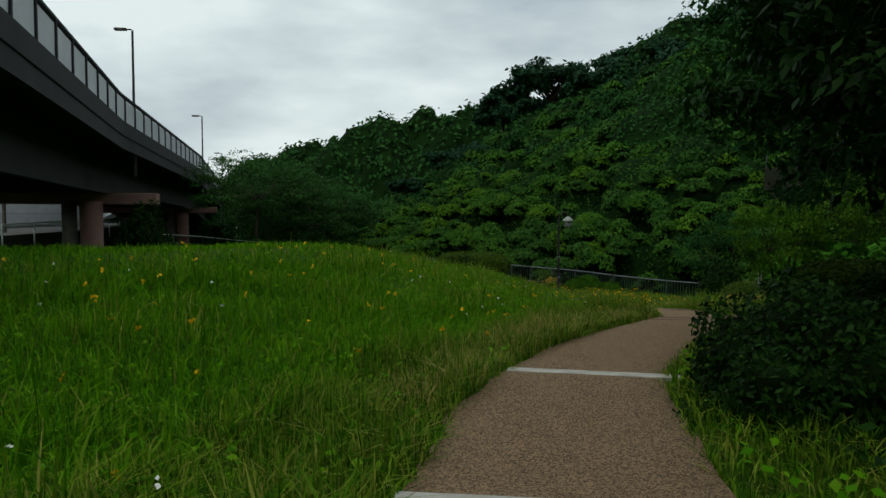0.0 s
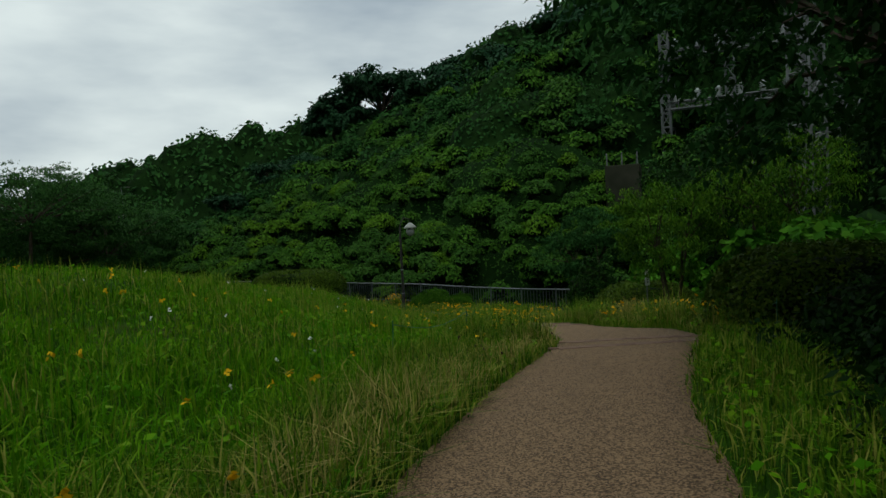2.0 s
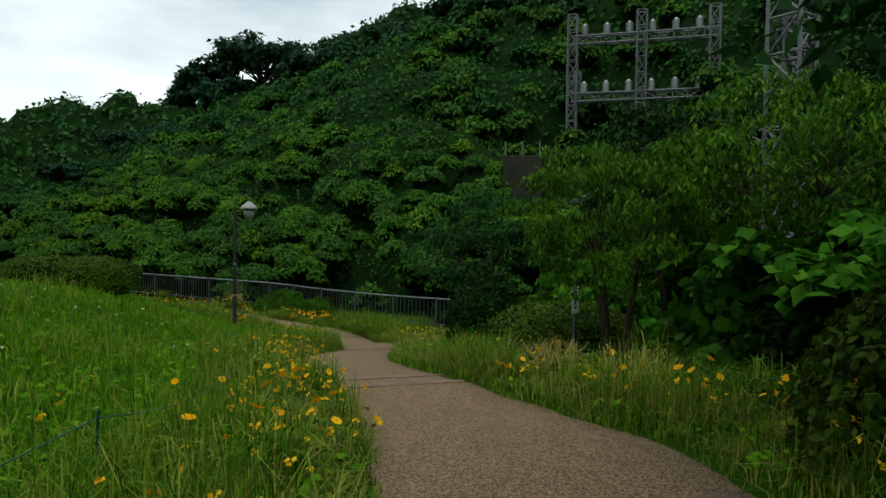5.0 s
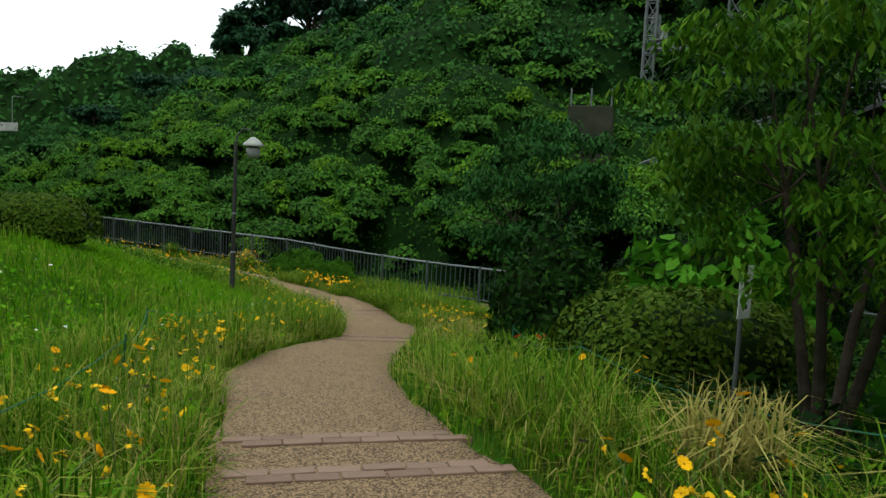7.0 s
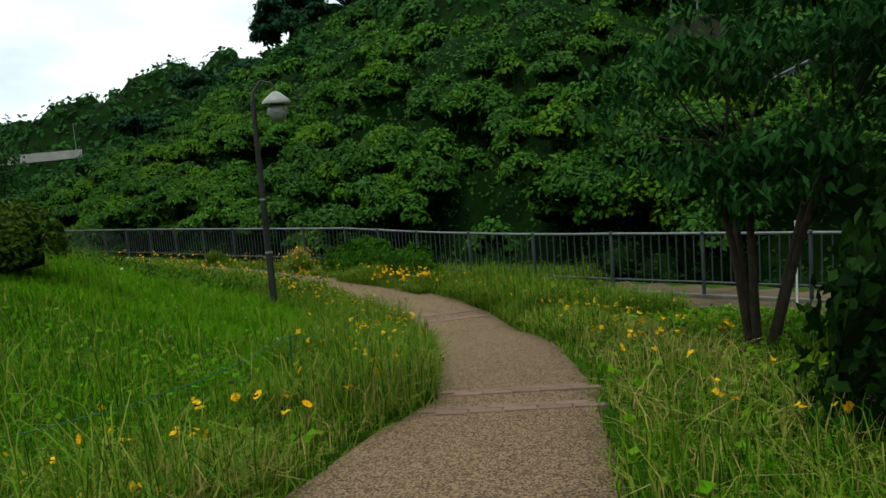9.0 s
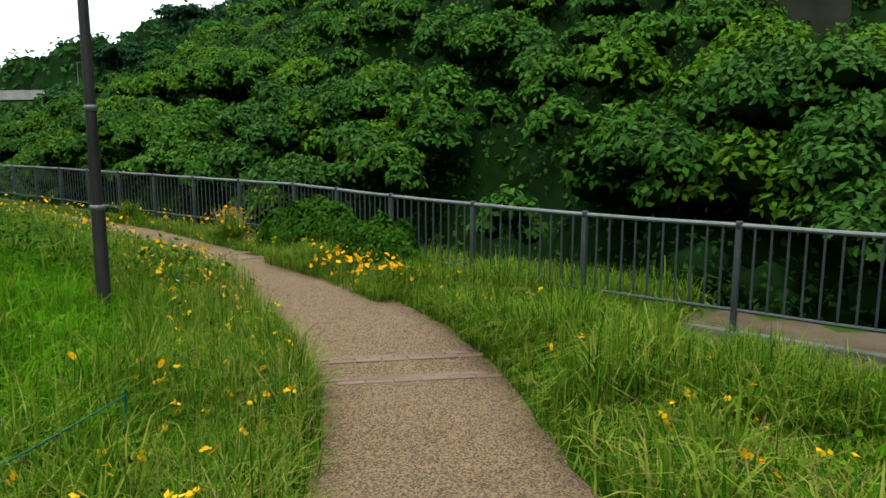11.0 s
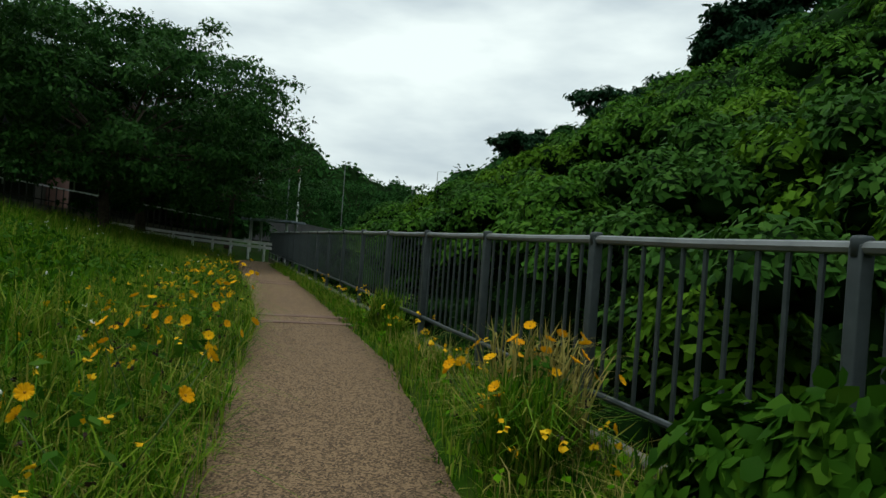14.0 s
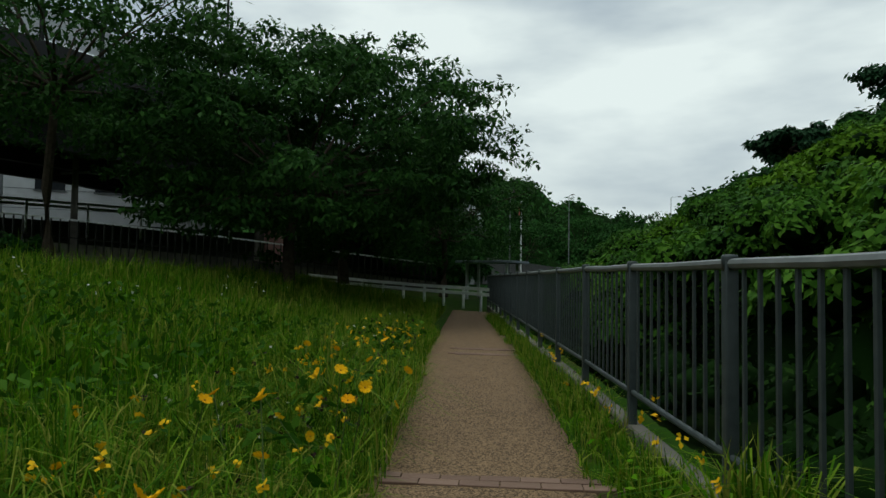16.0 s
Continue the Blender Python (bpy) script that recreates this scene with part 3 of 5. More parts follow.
billows("riverside_trees", 2.2, (24, 60, 3.0, 24), (0.8, 1.6), 0.26, ((M_FOREST, "leafy trees along the far bank of the stream"), (M_BRAMBLE, "mid green shrubs along the far bank of the stream")))
clad("forest_floor", (-48, 50, 21.5, 60), 5.2, 0.8, M_FOREST, 0.5, 5, 0.9, -2.6, "shaded understorey of the hillside forest")
billows("hill_forest", 3.7, (-46, 48, 25, 58), (1.5, 3.1), 0.47, ((M_FOREST, "dark green broadleaf forest on the hillside"), (M_OAK, "bluish dark evergreen trees on the hillside")))
clad("far_forest", (57, 150, 2.0, 60), 4.0, 0.7, M_FOREST, 0.7, 3.6, 1.0, -1.4, "distant forest at the head of the valley")
cells = [(15.5 + RNG.uniform(0, 9), y + RNG.uniform(-1, 1)) for y in np.arange(-12, 27, 1.3) for _ in range(2)]
crowns("slope_thicket", cells, 2.4, M_SHADELEAF, 0.24, 150, "dark undergrowth on the bank beside the park", lift=1.6)


def far_hill(name, pts, width, label):
    """A far wooded ridge along a line of heights."""
    def base(x, y):
        best, dist = np.full(x.shape, -9.0), np.full(x.shape, 1e9)
        for (xa, ya, za), (xb, yb, zb) in zip(pts, pts[1:]):
            L2 = (xb - xa) ** 2 + (yb - ya) ** 2
            t = np.clip(((x - xa) * (xb - xa) + (y - ya) * (yb - ya)) / L2, 0, 1)
            d = np.hypot(x - xa - t * (xb - xa), y - ya - t * (yb - ya))
            h = (za + t * (zb - za) + 3) * np.clip(1.08 - (d / width) ** 1.4, 0, 1) - 3
            best = np.where(d < dist, h, best)
            dist = np.minimum(dist, d)
        return best - 1.2
    xs, ys = [p[0] for p in pts], [p[1] for p in pts]
    area = (min(xs) - width, max(xs) + width, min(ys) - width, max(ys) + width)
    foliage_sheet(name, area, lambda x, y: base(x, y) > -3.8, wood(base, 5.0, 1.2), 5.0, M_FOREST, 1.1, 1.2, 1.6, label, "forest")


far_hill("north_ridge_forest", [(-70, 166, 8), (-58, 150, 13.5), (-44, 150, 17.5), (-36, 150, 20.5), (-22, 152, 24), (-8, 153, 25), (8, 150, 27), (30, 146, 36)], 24, "distant wooded ridge closing the valley")
far_hill("west_ridge_forest", [(-80, 152, 10.5), (-86, 150, 14), (-100, 138, 19.5), (-125, 110, 24), (-140, 40, 25), (-120, -30, 24)], 30, "distant wooded ridge across the valley")


# ---- the steel fence ----
POSTS = [(7.29 + 0.965 * k, 25.59 - 0.885 * k) for k in range(9, 0, -1)] + [(7.29, 25.59), (6.40, 26.56), (5.56, 27.56), (4.85, 28.67), (4.14, 29.77), (3.166, 30.64)]
POSTS += [(3.166 - 0.9577 * k, 30.64 + 0.8935 * k) for k in range(1, 17)]
POST_H, RAIL_LOW = 0.75, 0.06


def fence_z(k):
    x, y = POSTS[k]
    return float(np.interp(k, [0, 9, 11, 14, 19, 40], [-1.89, -1.88, -1.85, -1.82, -1.77, -1.75]))


fence = thing("metal_fence", 0, 0, 0, 0, "grey painted steel railing fence along the stream bank", "fence")
bm = bmesh.new()
box(bm, -0.023, -0.023, -0.30, 0.023, 0.023, POST_H - 0.01, 0.006)
lathe(bm, [(0.027, POST_H - 0.045), (0.03, POST_H + 0.004), (0.024, POST_H + 0.012), (0.006, POST_H + 0.014)], 10)
post_me = bpy.data.meshes.new("post")
bm.to_mesh(post_me)
bm.free()
post_me.materials.append(M_FENCE)
bm = bmesh.new()
box(bm, -0.0085, -0.006, 0.075, 0.0085, 0.006, POST_H - 0.04, 0.002)
bar_me = bpy.data.meshes.new("bar")
bm.to_mesh(bar_me)
bm.free()
bar_me.materials.append(M_FENCE)
for k, (x, y) in enumerate(POSTS):
    z = fence_z(k)
    x2, y2 = POSTS[min(k + 1, len(POSTS) - 1)]
    x0_, y0_ = POSTS[max(k - 1, 0)]
    p = new("post", post_me)
    p.parent = fence
    p.matrix_basis = pose(x, y, z, 0, 0, math.degrees(math.atan2(y2 - y0_, x2 - x0_)))
    if k == len(POSTS) - 1:
        break
    z2 = fence_z(k + 1)
    a, b = Vector((x, y, z)), Vector((x2, y2, z2))
    for nm, h, r, mt in (("top_rail", POST_H - 0.02, 0.019, M_RAIL), ("bottom_rail", RAIL_LOW, 0.015, M_FENCE)):
        bm = bmesh.new()
        tube(bm, [a + Vector((0, 0, h)), (a + b) / 2 + Vector((0, 0, h - 0.004)), b + Vector((0, 0, h))], r, 8)
        part(nm, bm, mt, fence)
    turn = math.degrees(math.atan2(y2 - y, x2 - x))
    nb_ = 10
    for i in range(1, nb_ + 1):
        q = a + (b - a) * (i / (nb_ + 1))
        o = new("bar", bar_me)
        o.parent = fence
        o.matrix_basis = pose(q.x, q.y, q.z, 0, 0, turn)

# the low concrete kerb under the fence
bm = bmesh.new()
prev = None
for k, (x, y) in enumerate(POSTS):
    z = fence_z(k)
    d = Vector((POSTS[min(k + 1, len(POSTS) - 1)][0] - POSTS[max(k - 1, 0)][0], POSTS[min(k + 1, len(POSTS) - 1)][1] - POSTS[max(k - 1, 0)][1], 0)).normalized()
    nn = Vector((-d.y, d.x, 0))
    c = Vector((x, y, z))
    ring = [bm.verts.new(c + nn * s + Vector((0, 0, h))) for s, h in ((0.03, -0.5), (0.03, -0.12), (0.022, -0.11), (-0.05, -0.11), (-0.06, -0.12), (-0.06, -1.6))]
    if prev:
        for i in range(5):
            bm.faces.new((prev[i], prev[i + 1], ring[i + 1], ring[i]))
    prev = ring
tagged(part("fence_kerb", bm, M_DARKCONC, None), "low stained concrete kerb carrying the railing", "kerb", kind="structure")

# ---- paving bands across the path ----
bm = bmesh.new()
box(bm, -0.082, -0.036, -0.05, 0.082, 0.036, 0.006, 0.004)
brick_me = bpy.data.meshes.new("brick")
bm.to_mesh(brick_me)
bm.free()
brick_me.materials.append(M_BRICK)
slab_bm = bmesh.new()
box(slab_bm, -0.218, -0.06, -0.06, 0.218, 0.06, 0.008, 0.006)
slab_me = bpy.data.meshes.new("slab")
slab_bm.to_mesh(slab_me)
slab_bm.free()
slab_me.materials.append(M_CONC)


def band(a, b, kind):
    """A band from a to b on the path, of two brick courses or one row of slabs."""
    a, b = Vector(a), Vector(b)
    L, turn = (b - a).length, math.degrees(math.atan2(b.y - a.y, b.x - a.x))
    if kind == "slab":
        host = thing("paving_band", 0, 0, 0, 0, "pale concrete slab strip set across the path", "paving")
        n = max(2, round(L / 0.44))
        for i in range(n):
            q = a + (b - a) * ((i + 0.5) / n)
            o = new("slab", slab_me)
            o.parent = host
            o.matrix_basis = pose(q.x, q.y, float(zpath(q.y)) + 0.004, 0, 0, turn)
    else:
        host = thing("brick_band", 0, 0, 0, 0, "two courses of reddish clay pavers set across the path", "paving", "brick bands across the path")
        side = Vector((-(b - a).y, (b - a).x)).normalized()
        n = int(L / 0.169)
        for c in (0, 1):
            for i in range(n):
                q = a + (b - a) * ((i + 0.5 + 0.5 * c) / (n + 0.5)) + side * (0.038 - 0.077 * c)
                o = new("brick", brick_me)
                o.parent = host
                slope = float(zpath(q.y + 0.1) - zpath(q.y - 0.1)) / 0.2
                o.matrix_basis = pose(q.x, q.y, float(zpath(q.y)) + 0.006 + random.uniform(-0.002, 0.003), math.degrees(math.atan(slope)) + random.uniform(-1, 1), random.uniform(-1, 1), turn + random.uniform(-0.8, 0.8))


band((1.6, 1.24), (2.88, 1.26), "slab")
band((1.94, 3.94), (3.15, 3.82), "slab")
for a, b in (((3.75, 8.72), (5.25, 8.62)), ((4.02, 9.35), (5.55, 9.1)), ((4.45, 13.46), (5.58, 13.52)), ((4.4, 13.9), (5.5, 13.96)), ((5.0, 18.45), (5.95, 18.25)), ((5.15, 18.88), (6.05, 18.66)), ((5.15, 23.62), (6.25, 23.74)), ((5.05, 24.08), (6.2, 24.2)), ((3.15, 28.2), (3.95, 28.75)), ((2.8, 28.62), (3.68, 29.12)), ((-0.55, 32.3), (0.2, 33.05)), ((-1.0, 32.68), (-0.2, 33.42)), ((-4.3, 36.2), (-3.5, 36.9)), ((-4.7, 36.6), (-3.9, 37.3))):
    band(a, b, "brick")


# ---- grass ----
def field(n, x0, x1, y0, y1):
    x, y = RNG.uniform(x0, x1, n), RNG.uniform(y0, y1, n)
    dl, dr = np.interp(y, LY, LX) - x, x - np.interp(y, RY, RX)
    return x, y, dl, dr, beyond(x, y)


def sward(name, n, area, keep, height, width, lean, mat, label):
    x, y, dl, dr, v = field(n, *area)
    k = keep(x, y, dl, dr, v)
    x, y, dl, dr = x[k], y[k], dl[k], dr[k]
    pos = np.stack([x, y, ground_z(x, y)], 1)
    patch = np.array([noise.noise(Vector((a * 0.9, b * 0.9, 2.0))) for a, b in zip(x, y)])
    h = height(x, y, dl, dr) * RNG.uniform(0.55, 1.25, len(x)) * (1 + 0.45 * patch)
    ob = blades(name, pos, np.maximum(h, 0.03), width * RNG.uniform(0.6, 1.3, len(x)), lean, mat)
    return tagged(ob, label, "grass", kind="stuff")


no_soil = lambda x, y: ~((beyond(x, y) > -1.75) & (along(x, y) < -7.4))
def edge_sward(name, n, side, off, ys, height, width, lean, mat, label, clump=0.45, arched=False):
    """Grass in a strip along one edge of the path."""
    y = RNG.uniform(ys[0], ys[1], n)
    o = RNG.uniform(off[0], off[1], n) * np.where(y > 25.5, 1.4, 1.05)
    x = np.interp(y, LY, LX) - o if side == "left" else np.interp(y, RY, RX) + o
    k = (beyond(x, y) < -0.04) & ~((beyond(x, y) > -1.75) & (along(x, y) < -7.4) & (beyond(x, y) < 0)) & (x < 14)
    x, y, o = x[k], y[k], o[k]
    patch = np.array([noise.noise(Vector((a * 1.1, c * 1.1, 2.0))) + 0.6 * noise.noise(Vector((a * 3.1, c * 3.1, 5.0))) for a, c in zip(x, y)])
    h = height(y, o) * RNG.uniform(0.5, 1.3, len(x)) * (1 + clump * patch)
    pos = np.stack([x, y, ground_z(x, y)], 1)
    return tagged(blades(name, pos, np.maximum(h, 0.03), width * RNG.uniform(0.6, 1.3, len(x)), lean, mat, arched=arched), label, "grass", kind="stuff")


edge_sward("left_verge_grass", 95000, "left", (-0.06, 1.0), (-1.5, 38), lambda y, o: np.where(y < 7.5, 0.17, 0.12 + 0.10 * np.clip(o, 0, 1) + 0.06 * (y > 20)), 0.0065, 0.9, M_TALL, "long tangled grass on the path's lawn side", 0.6)
edge_sward("lawn_grass", 118000, "left", (0.7, 4.2), (-1.0, 35), lambda y, o: 0.085 + 0.10 * (y < 7.5) + 0.10 * (y > 21), 0.0085, 0.9, M_LAWN, "lush green unmown lawn grass")
edge_sward("mid_lawn_grass", 60000, "left", (3.8, 10.0), (0.0, 44), lambda y, o: 0.10 + 0.05 * (y < 7.5) + 0.05 * (y > 21), 0.013, 0.9, M_LAWN, "lush green lawn grass on the mound")
sward("far_lawn_grass", 70000, (-24, 5, 6, 46), lambda x, y, dl, dr, v: (dl > 9) & (v < 0), lambda x, y, dl, dr: 0.13 + 0 * x, 0.03, 0.8, M_LAWN, "lawn grass further across the mound")
edge_sward("right_verge_grass", 112000, "right", (-0.06, 1.7), (-1.5, 40), lambda y, o: (0.11 + 0.13 * np.clip(o, 0, 1)) * np.where((y > 21.5) & (y < 27.5), 1.3, 1.0) * np.where((y > 17.8) & (y < 22.5) & (o > 0.55), 0.4, 1.0) * np.where((y < 17.5) & (o > 0.75), 0.4, 1.0), 0.0068, 0.9, M_TALL, "long tangled grass between path and fence", 0.6)
edge_sward("fence_grass", 24000, "right", (0.0, 2.0), (20.5, 27.5), lambda y, o: np.where((y < 22.5) & (o > 0.55), 0.09, 0.20 + 0.08 * np.clip(o, 0, 1)), 0.008, 0.8, M_TALL, "tall fresh grass along the foot of the fence", 0.7, True)
edge_sward("right_undergrowth", 14000, "right", (1.5, 7.0), (8, 25), lambda y, o: np.where(y > 17.8, 0.07, 0.14), 0.012, 0.9, M_TALL, "rough grass and weeds under the trees")
edge_sward("dry_left_grass", 8000, "left", (0.0, 0.45), (2.5, 32), lambda y, o: 0.21 + 0 * y, 0.0042, 1.0, M_STRAW, "dry straw-coloured grass stalks beside the lawn", 0.8)
edge_sward("dry_right_grass", 6500, "right", (0.05, 0.8), (9, 32), lambda y, o: 0.22 + 0 * y, 0.0042, 1.0, M_STRAW, "dry straw-coloured grass stalks on the verge", 0.8)

edge_sward("coreopsis_foliage", 13000, "left", (-0.12, 0.95), (26.3, 35), lambda y, o: 0.27 + 0.08 * np.clip(o, 0, 1), 0.0055, 1.0, M_TALL, "tall feathery flower foliage leaning over the path's edge", 0.7, True)
edge_sward("coreopsis_foliage", 13000, "left", (0.0, 0.8), (9.0, 25.0), lambda y, o: 0.27 + 0 * y, 0.0045, 0.7, M_TALL, "feathery flower foliage in clumps beside the lawn", 1.3, True)
edge_sward("coreopsis_foliage", 7000, "right", (0.1, 0.8), (9.0, 17.0), lambda y, o: 0.29 + 0 * y, 0.0045, 0.8, M_TALL, "feathery flower foliage in clumps on the shaded verge", 1.3, True)
edge_sward("coreopsis_foliage", 9000, "right", (-0.2, 0.35), (25.9, 28.2), lambda y, o: 0.24 + 0 * y, 0.0045, 0.7, M_TALL, "feathery flower foliage leaning out from the fence", 0.8, True)
edge_sward("verge_fresh_grass", 9000, "right", (0.05, 0.7), (22.6, 26.3), lambda y, o: 0.33 + 0 * y, 0.0075, 0.7, M_TALL, "fresh bright tall grass clumps before the fence", 1.1, True)
edge_sward("lawn_tufts", 30000, "left", (0.3, 5.0), (-1.0, 26), lambda y, o: 0.19 + 0 * y, 0.007, 0.8, M_TALL, "taller seeding tufts standing out of the lawn", 1.4)
edge_sward("bank_weeds", 50000, "left", (0.15, 5.5), (26.5, 43), lambda y, o: 0.18 + 0.12 * np.clip(o - 0.2, 0, 1), 0.009, 0.9, M_TALL, "tall rank weeds covering the bank by the path's end", 0.8)

x = RNG.uniform(-5.5, 3.9, 34000)
y = RNG.uniform(26.0, 41, 34000)
dl = np.interp(y, LY, LX) - x
k = (dl > 0.1) & (dl < 6) & (RNG.uniform(size=len(x)) < 0.75)
x, y = x[k], y[k]
tagged(leaves("weed_leaves", np.stack([x, y, ground_z(x, y) + RNG.uniform(0.05, 0.34, len(x))], 1), np.tile([0.0, 0.0, 1.0], (len(x), 1)), RNG.uniform(0.04, 0.10, len(x)), M_WEED, aspect=0.5, droop=0.4, jitter=0.6), "broad green weed leaves on the bank", "weeds", kind="stuff")
fd = RNG.uniform(-12, 17, 22000)
fo = RNG.uniform(-0.22, 0.12, 22000)
x, y = FP0[0] + FDIR[0] * fd + FN[0] * (fo - 0.05), FP0[1] + FDIR[1] * fd + FN[1] * (fo - 0.05)
k = (np.array([noise.noise(Vector((a * 1.6, b * 1.6, 7.0))) for a, b in zip(x, y)]) > -0.12) & (fd > -7)
x, y = x[k], y[k]
tagged(blades("fence_foot_grass", np.stack([x, y, np.full(len(x), -2.04)], 1), RNG.uniform(0.08, 0.28, len(x)), 0.0075, 0.8, M_TALL), "grass and weeds growing at the foot of the railing", "grass", kind="stuff")

# ground cover whose dark leaf colour carries the shade of the trees
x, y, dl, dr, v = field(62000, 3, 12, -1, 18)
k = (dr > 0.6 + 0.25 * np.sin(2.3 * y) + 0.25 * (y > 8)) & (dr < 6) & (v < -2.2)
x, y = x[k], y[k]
tagged(leaves("ground_cover", np.stack([x, y, ground_z(x, y) + RNG.uniform(0.03, 0.26, len(x))], 1), np.tile([0.0, 0.0, 1.0], (len(x), 1)), RNG.uniform(0.04, 0.10, len(x)), M_SHADELEAF, aspect=0.5, droop=0.4, jitter=0.6), "leafy ground cover with the trees' shade in its dark colour", "ground cover", kind="stuff")

# low clover between the blades
x, y, dl, dr, v = field(95000, -6, 12, -1, 34)
k = (v < -0.05) & no_soil(x, y) & (((dl > 0.05) & (dl < 6.5)) | ((dr > 0.05) & (dr < 3.5))) & (RNG.uniform(size=len(x)) < np.exp(-np.maximum(dl - 1.5, 0) * 0.4))
x, y = x[k], y[k]
clover = leaves("clover", np.stack([x, y, ground_z(x, y) + RNG.uniform(0.02, 0.12, len(x))], 1), np.tile([0.0, 0.0, 1.0], (len(x), 1)), RNG.uniform(0.025, 0.065, len(x)), M_LAWN, aspect=0.8, droop=0.1, jitter=0.5)
tagged(clover, "low clover and weeds filling the lawn", "grass", kind="stuff")


# ---- trees, shrubs and hedges ----
def gz1(x, y):
    return float(ground_z(np.array(x), np.array(y)))


def tree(name, x, y, stems, crown_at, radii, leaf_mat, leaf, count, clusters, label, trunk_r=0.06, flat=0.6, droop=0.5, aspect=0.5, seed=1, base=None):
    """A tree with stems that fork into limbs, and a crown of leaf clusters with gaps between them."""
    rng = np.random.default_rng(seed)
    z = gz1(x, y) if base is None else base
    host = thing(name, x, y, z, 0, label, "tree")
    c, r = np.array(crown_at, float), np.array(radii, float)
    d = unit(rng.normal(size=(clusters, 3)))
    cl = c + d * r * rng.uniform(0.35, 1.0, (clusters, 1)) ** 0.6
    bm = bmesh.new()
    ends = []
    for s in range(stems):
        a = 2 * math.pi * s / stems + rng.uniform(0, 0.8)
        sp = 0.0 if stems == 1 else trunk_r * 1.6
        p0 = Vector((sp * math.cos(a), sp * math.sin(a), -0.1))
        top = Vector((c[0] * 0.6 + 0.35 * r[0] * math.cos(a) * (stems > 1), c[1] * 0.6 + 0.35 * r[1] * math.sin(a) * (stems > 1), c[2] - 0.45 * r[2]))
        mid = p0.lerp(top, 0.5) + Vector(rng.normal(0, trunk_r * 0.8, 3))
        tube(bm, [p0, p0.lerp(mid, 0.35), mid, top], [trunk_r * 1.25, trunk_r, trunk_r * 0.8, trunk_r * 0.6], 8)
        ends.append(top)
    for k in range(min(clusters, 24)):
        e = min(ends, key=lambda q: (q - Vector(cl[k])).length)
        t = Vector(cl[k])
        m_ = e.lerp(t, 0.55) + Vector((0, 0, 0.08 * r[2])) + Vector(rng.normal(0, 0.05 * r[0], 3))
        tube(bm, [e, m_, t], [trunk_r * 0.32, trunk_r * 0.18, trunk_r * 0.06], 5)
    part("trunk", bm, M_BARK, host)
    # sprays of leaves round each limb's end, and smaller ones about them
    rc = 0.42 * float(r.mean()) / (clusters / 40) ** 0.4
    sub = np.repeat(cl, 4, 0)
    sub = sub + unit(rng.normal(size=sub.shape)) * rc * rng.uniform(0.2, 1.0, (len(sub), 1)) * np.array([1, 1, flat])
    per = count // len(sub)
    pos = np.repeat(sub, per, 0)
    off = unit(rng.normal(size=(len(pos), 3))) * rng.uniform(0, 1, (len(pos), 1)) ** 0.5 * np.array([1, 1, flat * 0.8]) * rc * 0.55
    nrm = np.array([0, 0, 1.0]) + 0.5 * unit(pos + off - c)
    leaves("crown", pos + off, nrm, leaf * rng.uniform(0.65, 1.3, len(pos)), leaf_mat, host, aspect=aspect, droop=droop)
    return host


def shrub(name, x, y, rx, ry, h, mat, leaf, count, label, category="shrub", flat_top=0.0, rz=0, seed=1, inner=True, sink=0.0, oval=False):
    """A rounded bush: a leaf shell over a body coloured for inner shade."""
    count, leaf = int(count * 0.68), leaf * 1.16
    rng = np.random.default_rng(seed)
    z = gz1(x, y) - sink
    host = thing(name, x, y, z, rz, label, category)
    d = unit(rng.normal(size=(count, 3)))
    d[:, 2] = np.abs(d[:, 2])
    e = 1.0 if not flat_top else flat_top
    d = np.sign(d) * np.abs(d) ** e
    lump = 1 + (0.0 if flat_top else 1.0) * np.array([0.28 * noise.noise(Vector(q * 2.3) + Vector((seed, 0, 0))) for q in d])[:, None]
    depth = 1 - np.abs(rng.normal(0, 0.03 if flat_top else 0.13, (count, 1)))
    pos = d * np.array([rx, ry, h]) * lump * depth
    leaves("foliage", pos, d / np.array([rx, ry, h]), leaf * rng.uniform(0.6, 1.3, count), mat, host, aspect=0.75 if oval else 0.6, droop=0.1 if flat_top else 0.4, oval=oval)
    bm = bmesh.new()
    for k in range(7):
        a = 2 * math.pi * k / 7 + rng.uniform(0, 0.6)
        e_ = Vector((0.7 * rx * math.cos(a), 0.7 * ry * math.sin(a), 0.75 * h * rng.uniform(0.7, 1)))
        tube(bm, [(0, 0, -0.05), e_ * 0.5 + Vector((0, 0, 0.1 * h)), e_], [0.016, 0.011, 0.005], 5)
    part("stem", bm, M_BARK if inner else M_STEM, host)
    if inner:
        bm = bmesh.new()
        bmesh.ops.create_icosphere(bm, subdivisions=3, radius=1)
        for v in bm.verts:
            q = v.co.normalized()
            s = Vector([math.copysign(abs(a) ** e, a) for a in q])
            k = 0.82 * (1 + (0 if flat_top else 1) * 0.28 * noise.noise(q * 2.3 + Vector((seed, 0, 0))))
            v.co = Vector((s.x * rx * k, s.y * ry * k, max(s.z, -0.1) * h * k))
        part("inner_shade_core", bm, M_UNDERSHADE, host, "body coloured dark for the shade inside the bush")
    return host


shrub("clipped_hedge", 0.1, 22.7, 1.35, 0.8, 0.72, M_HEDGE, 0.05, 13000, "low clipped rounded hedge on the lawn mound", "hedge", 0.6, rz=-12)
shrub("clipped_hedge", -6.2, 26.6, 3.3, 0.9, 0.72, M_HEDGE, 0.07, 12000, "long clipped hedge crossing the top of the lawn", "hedge", 0.6, seed=2)
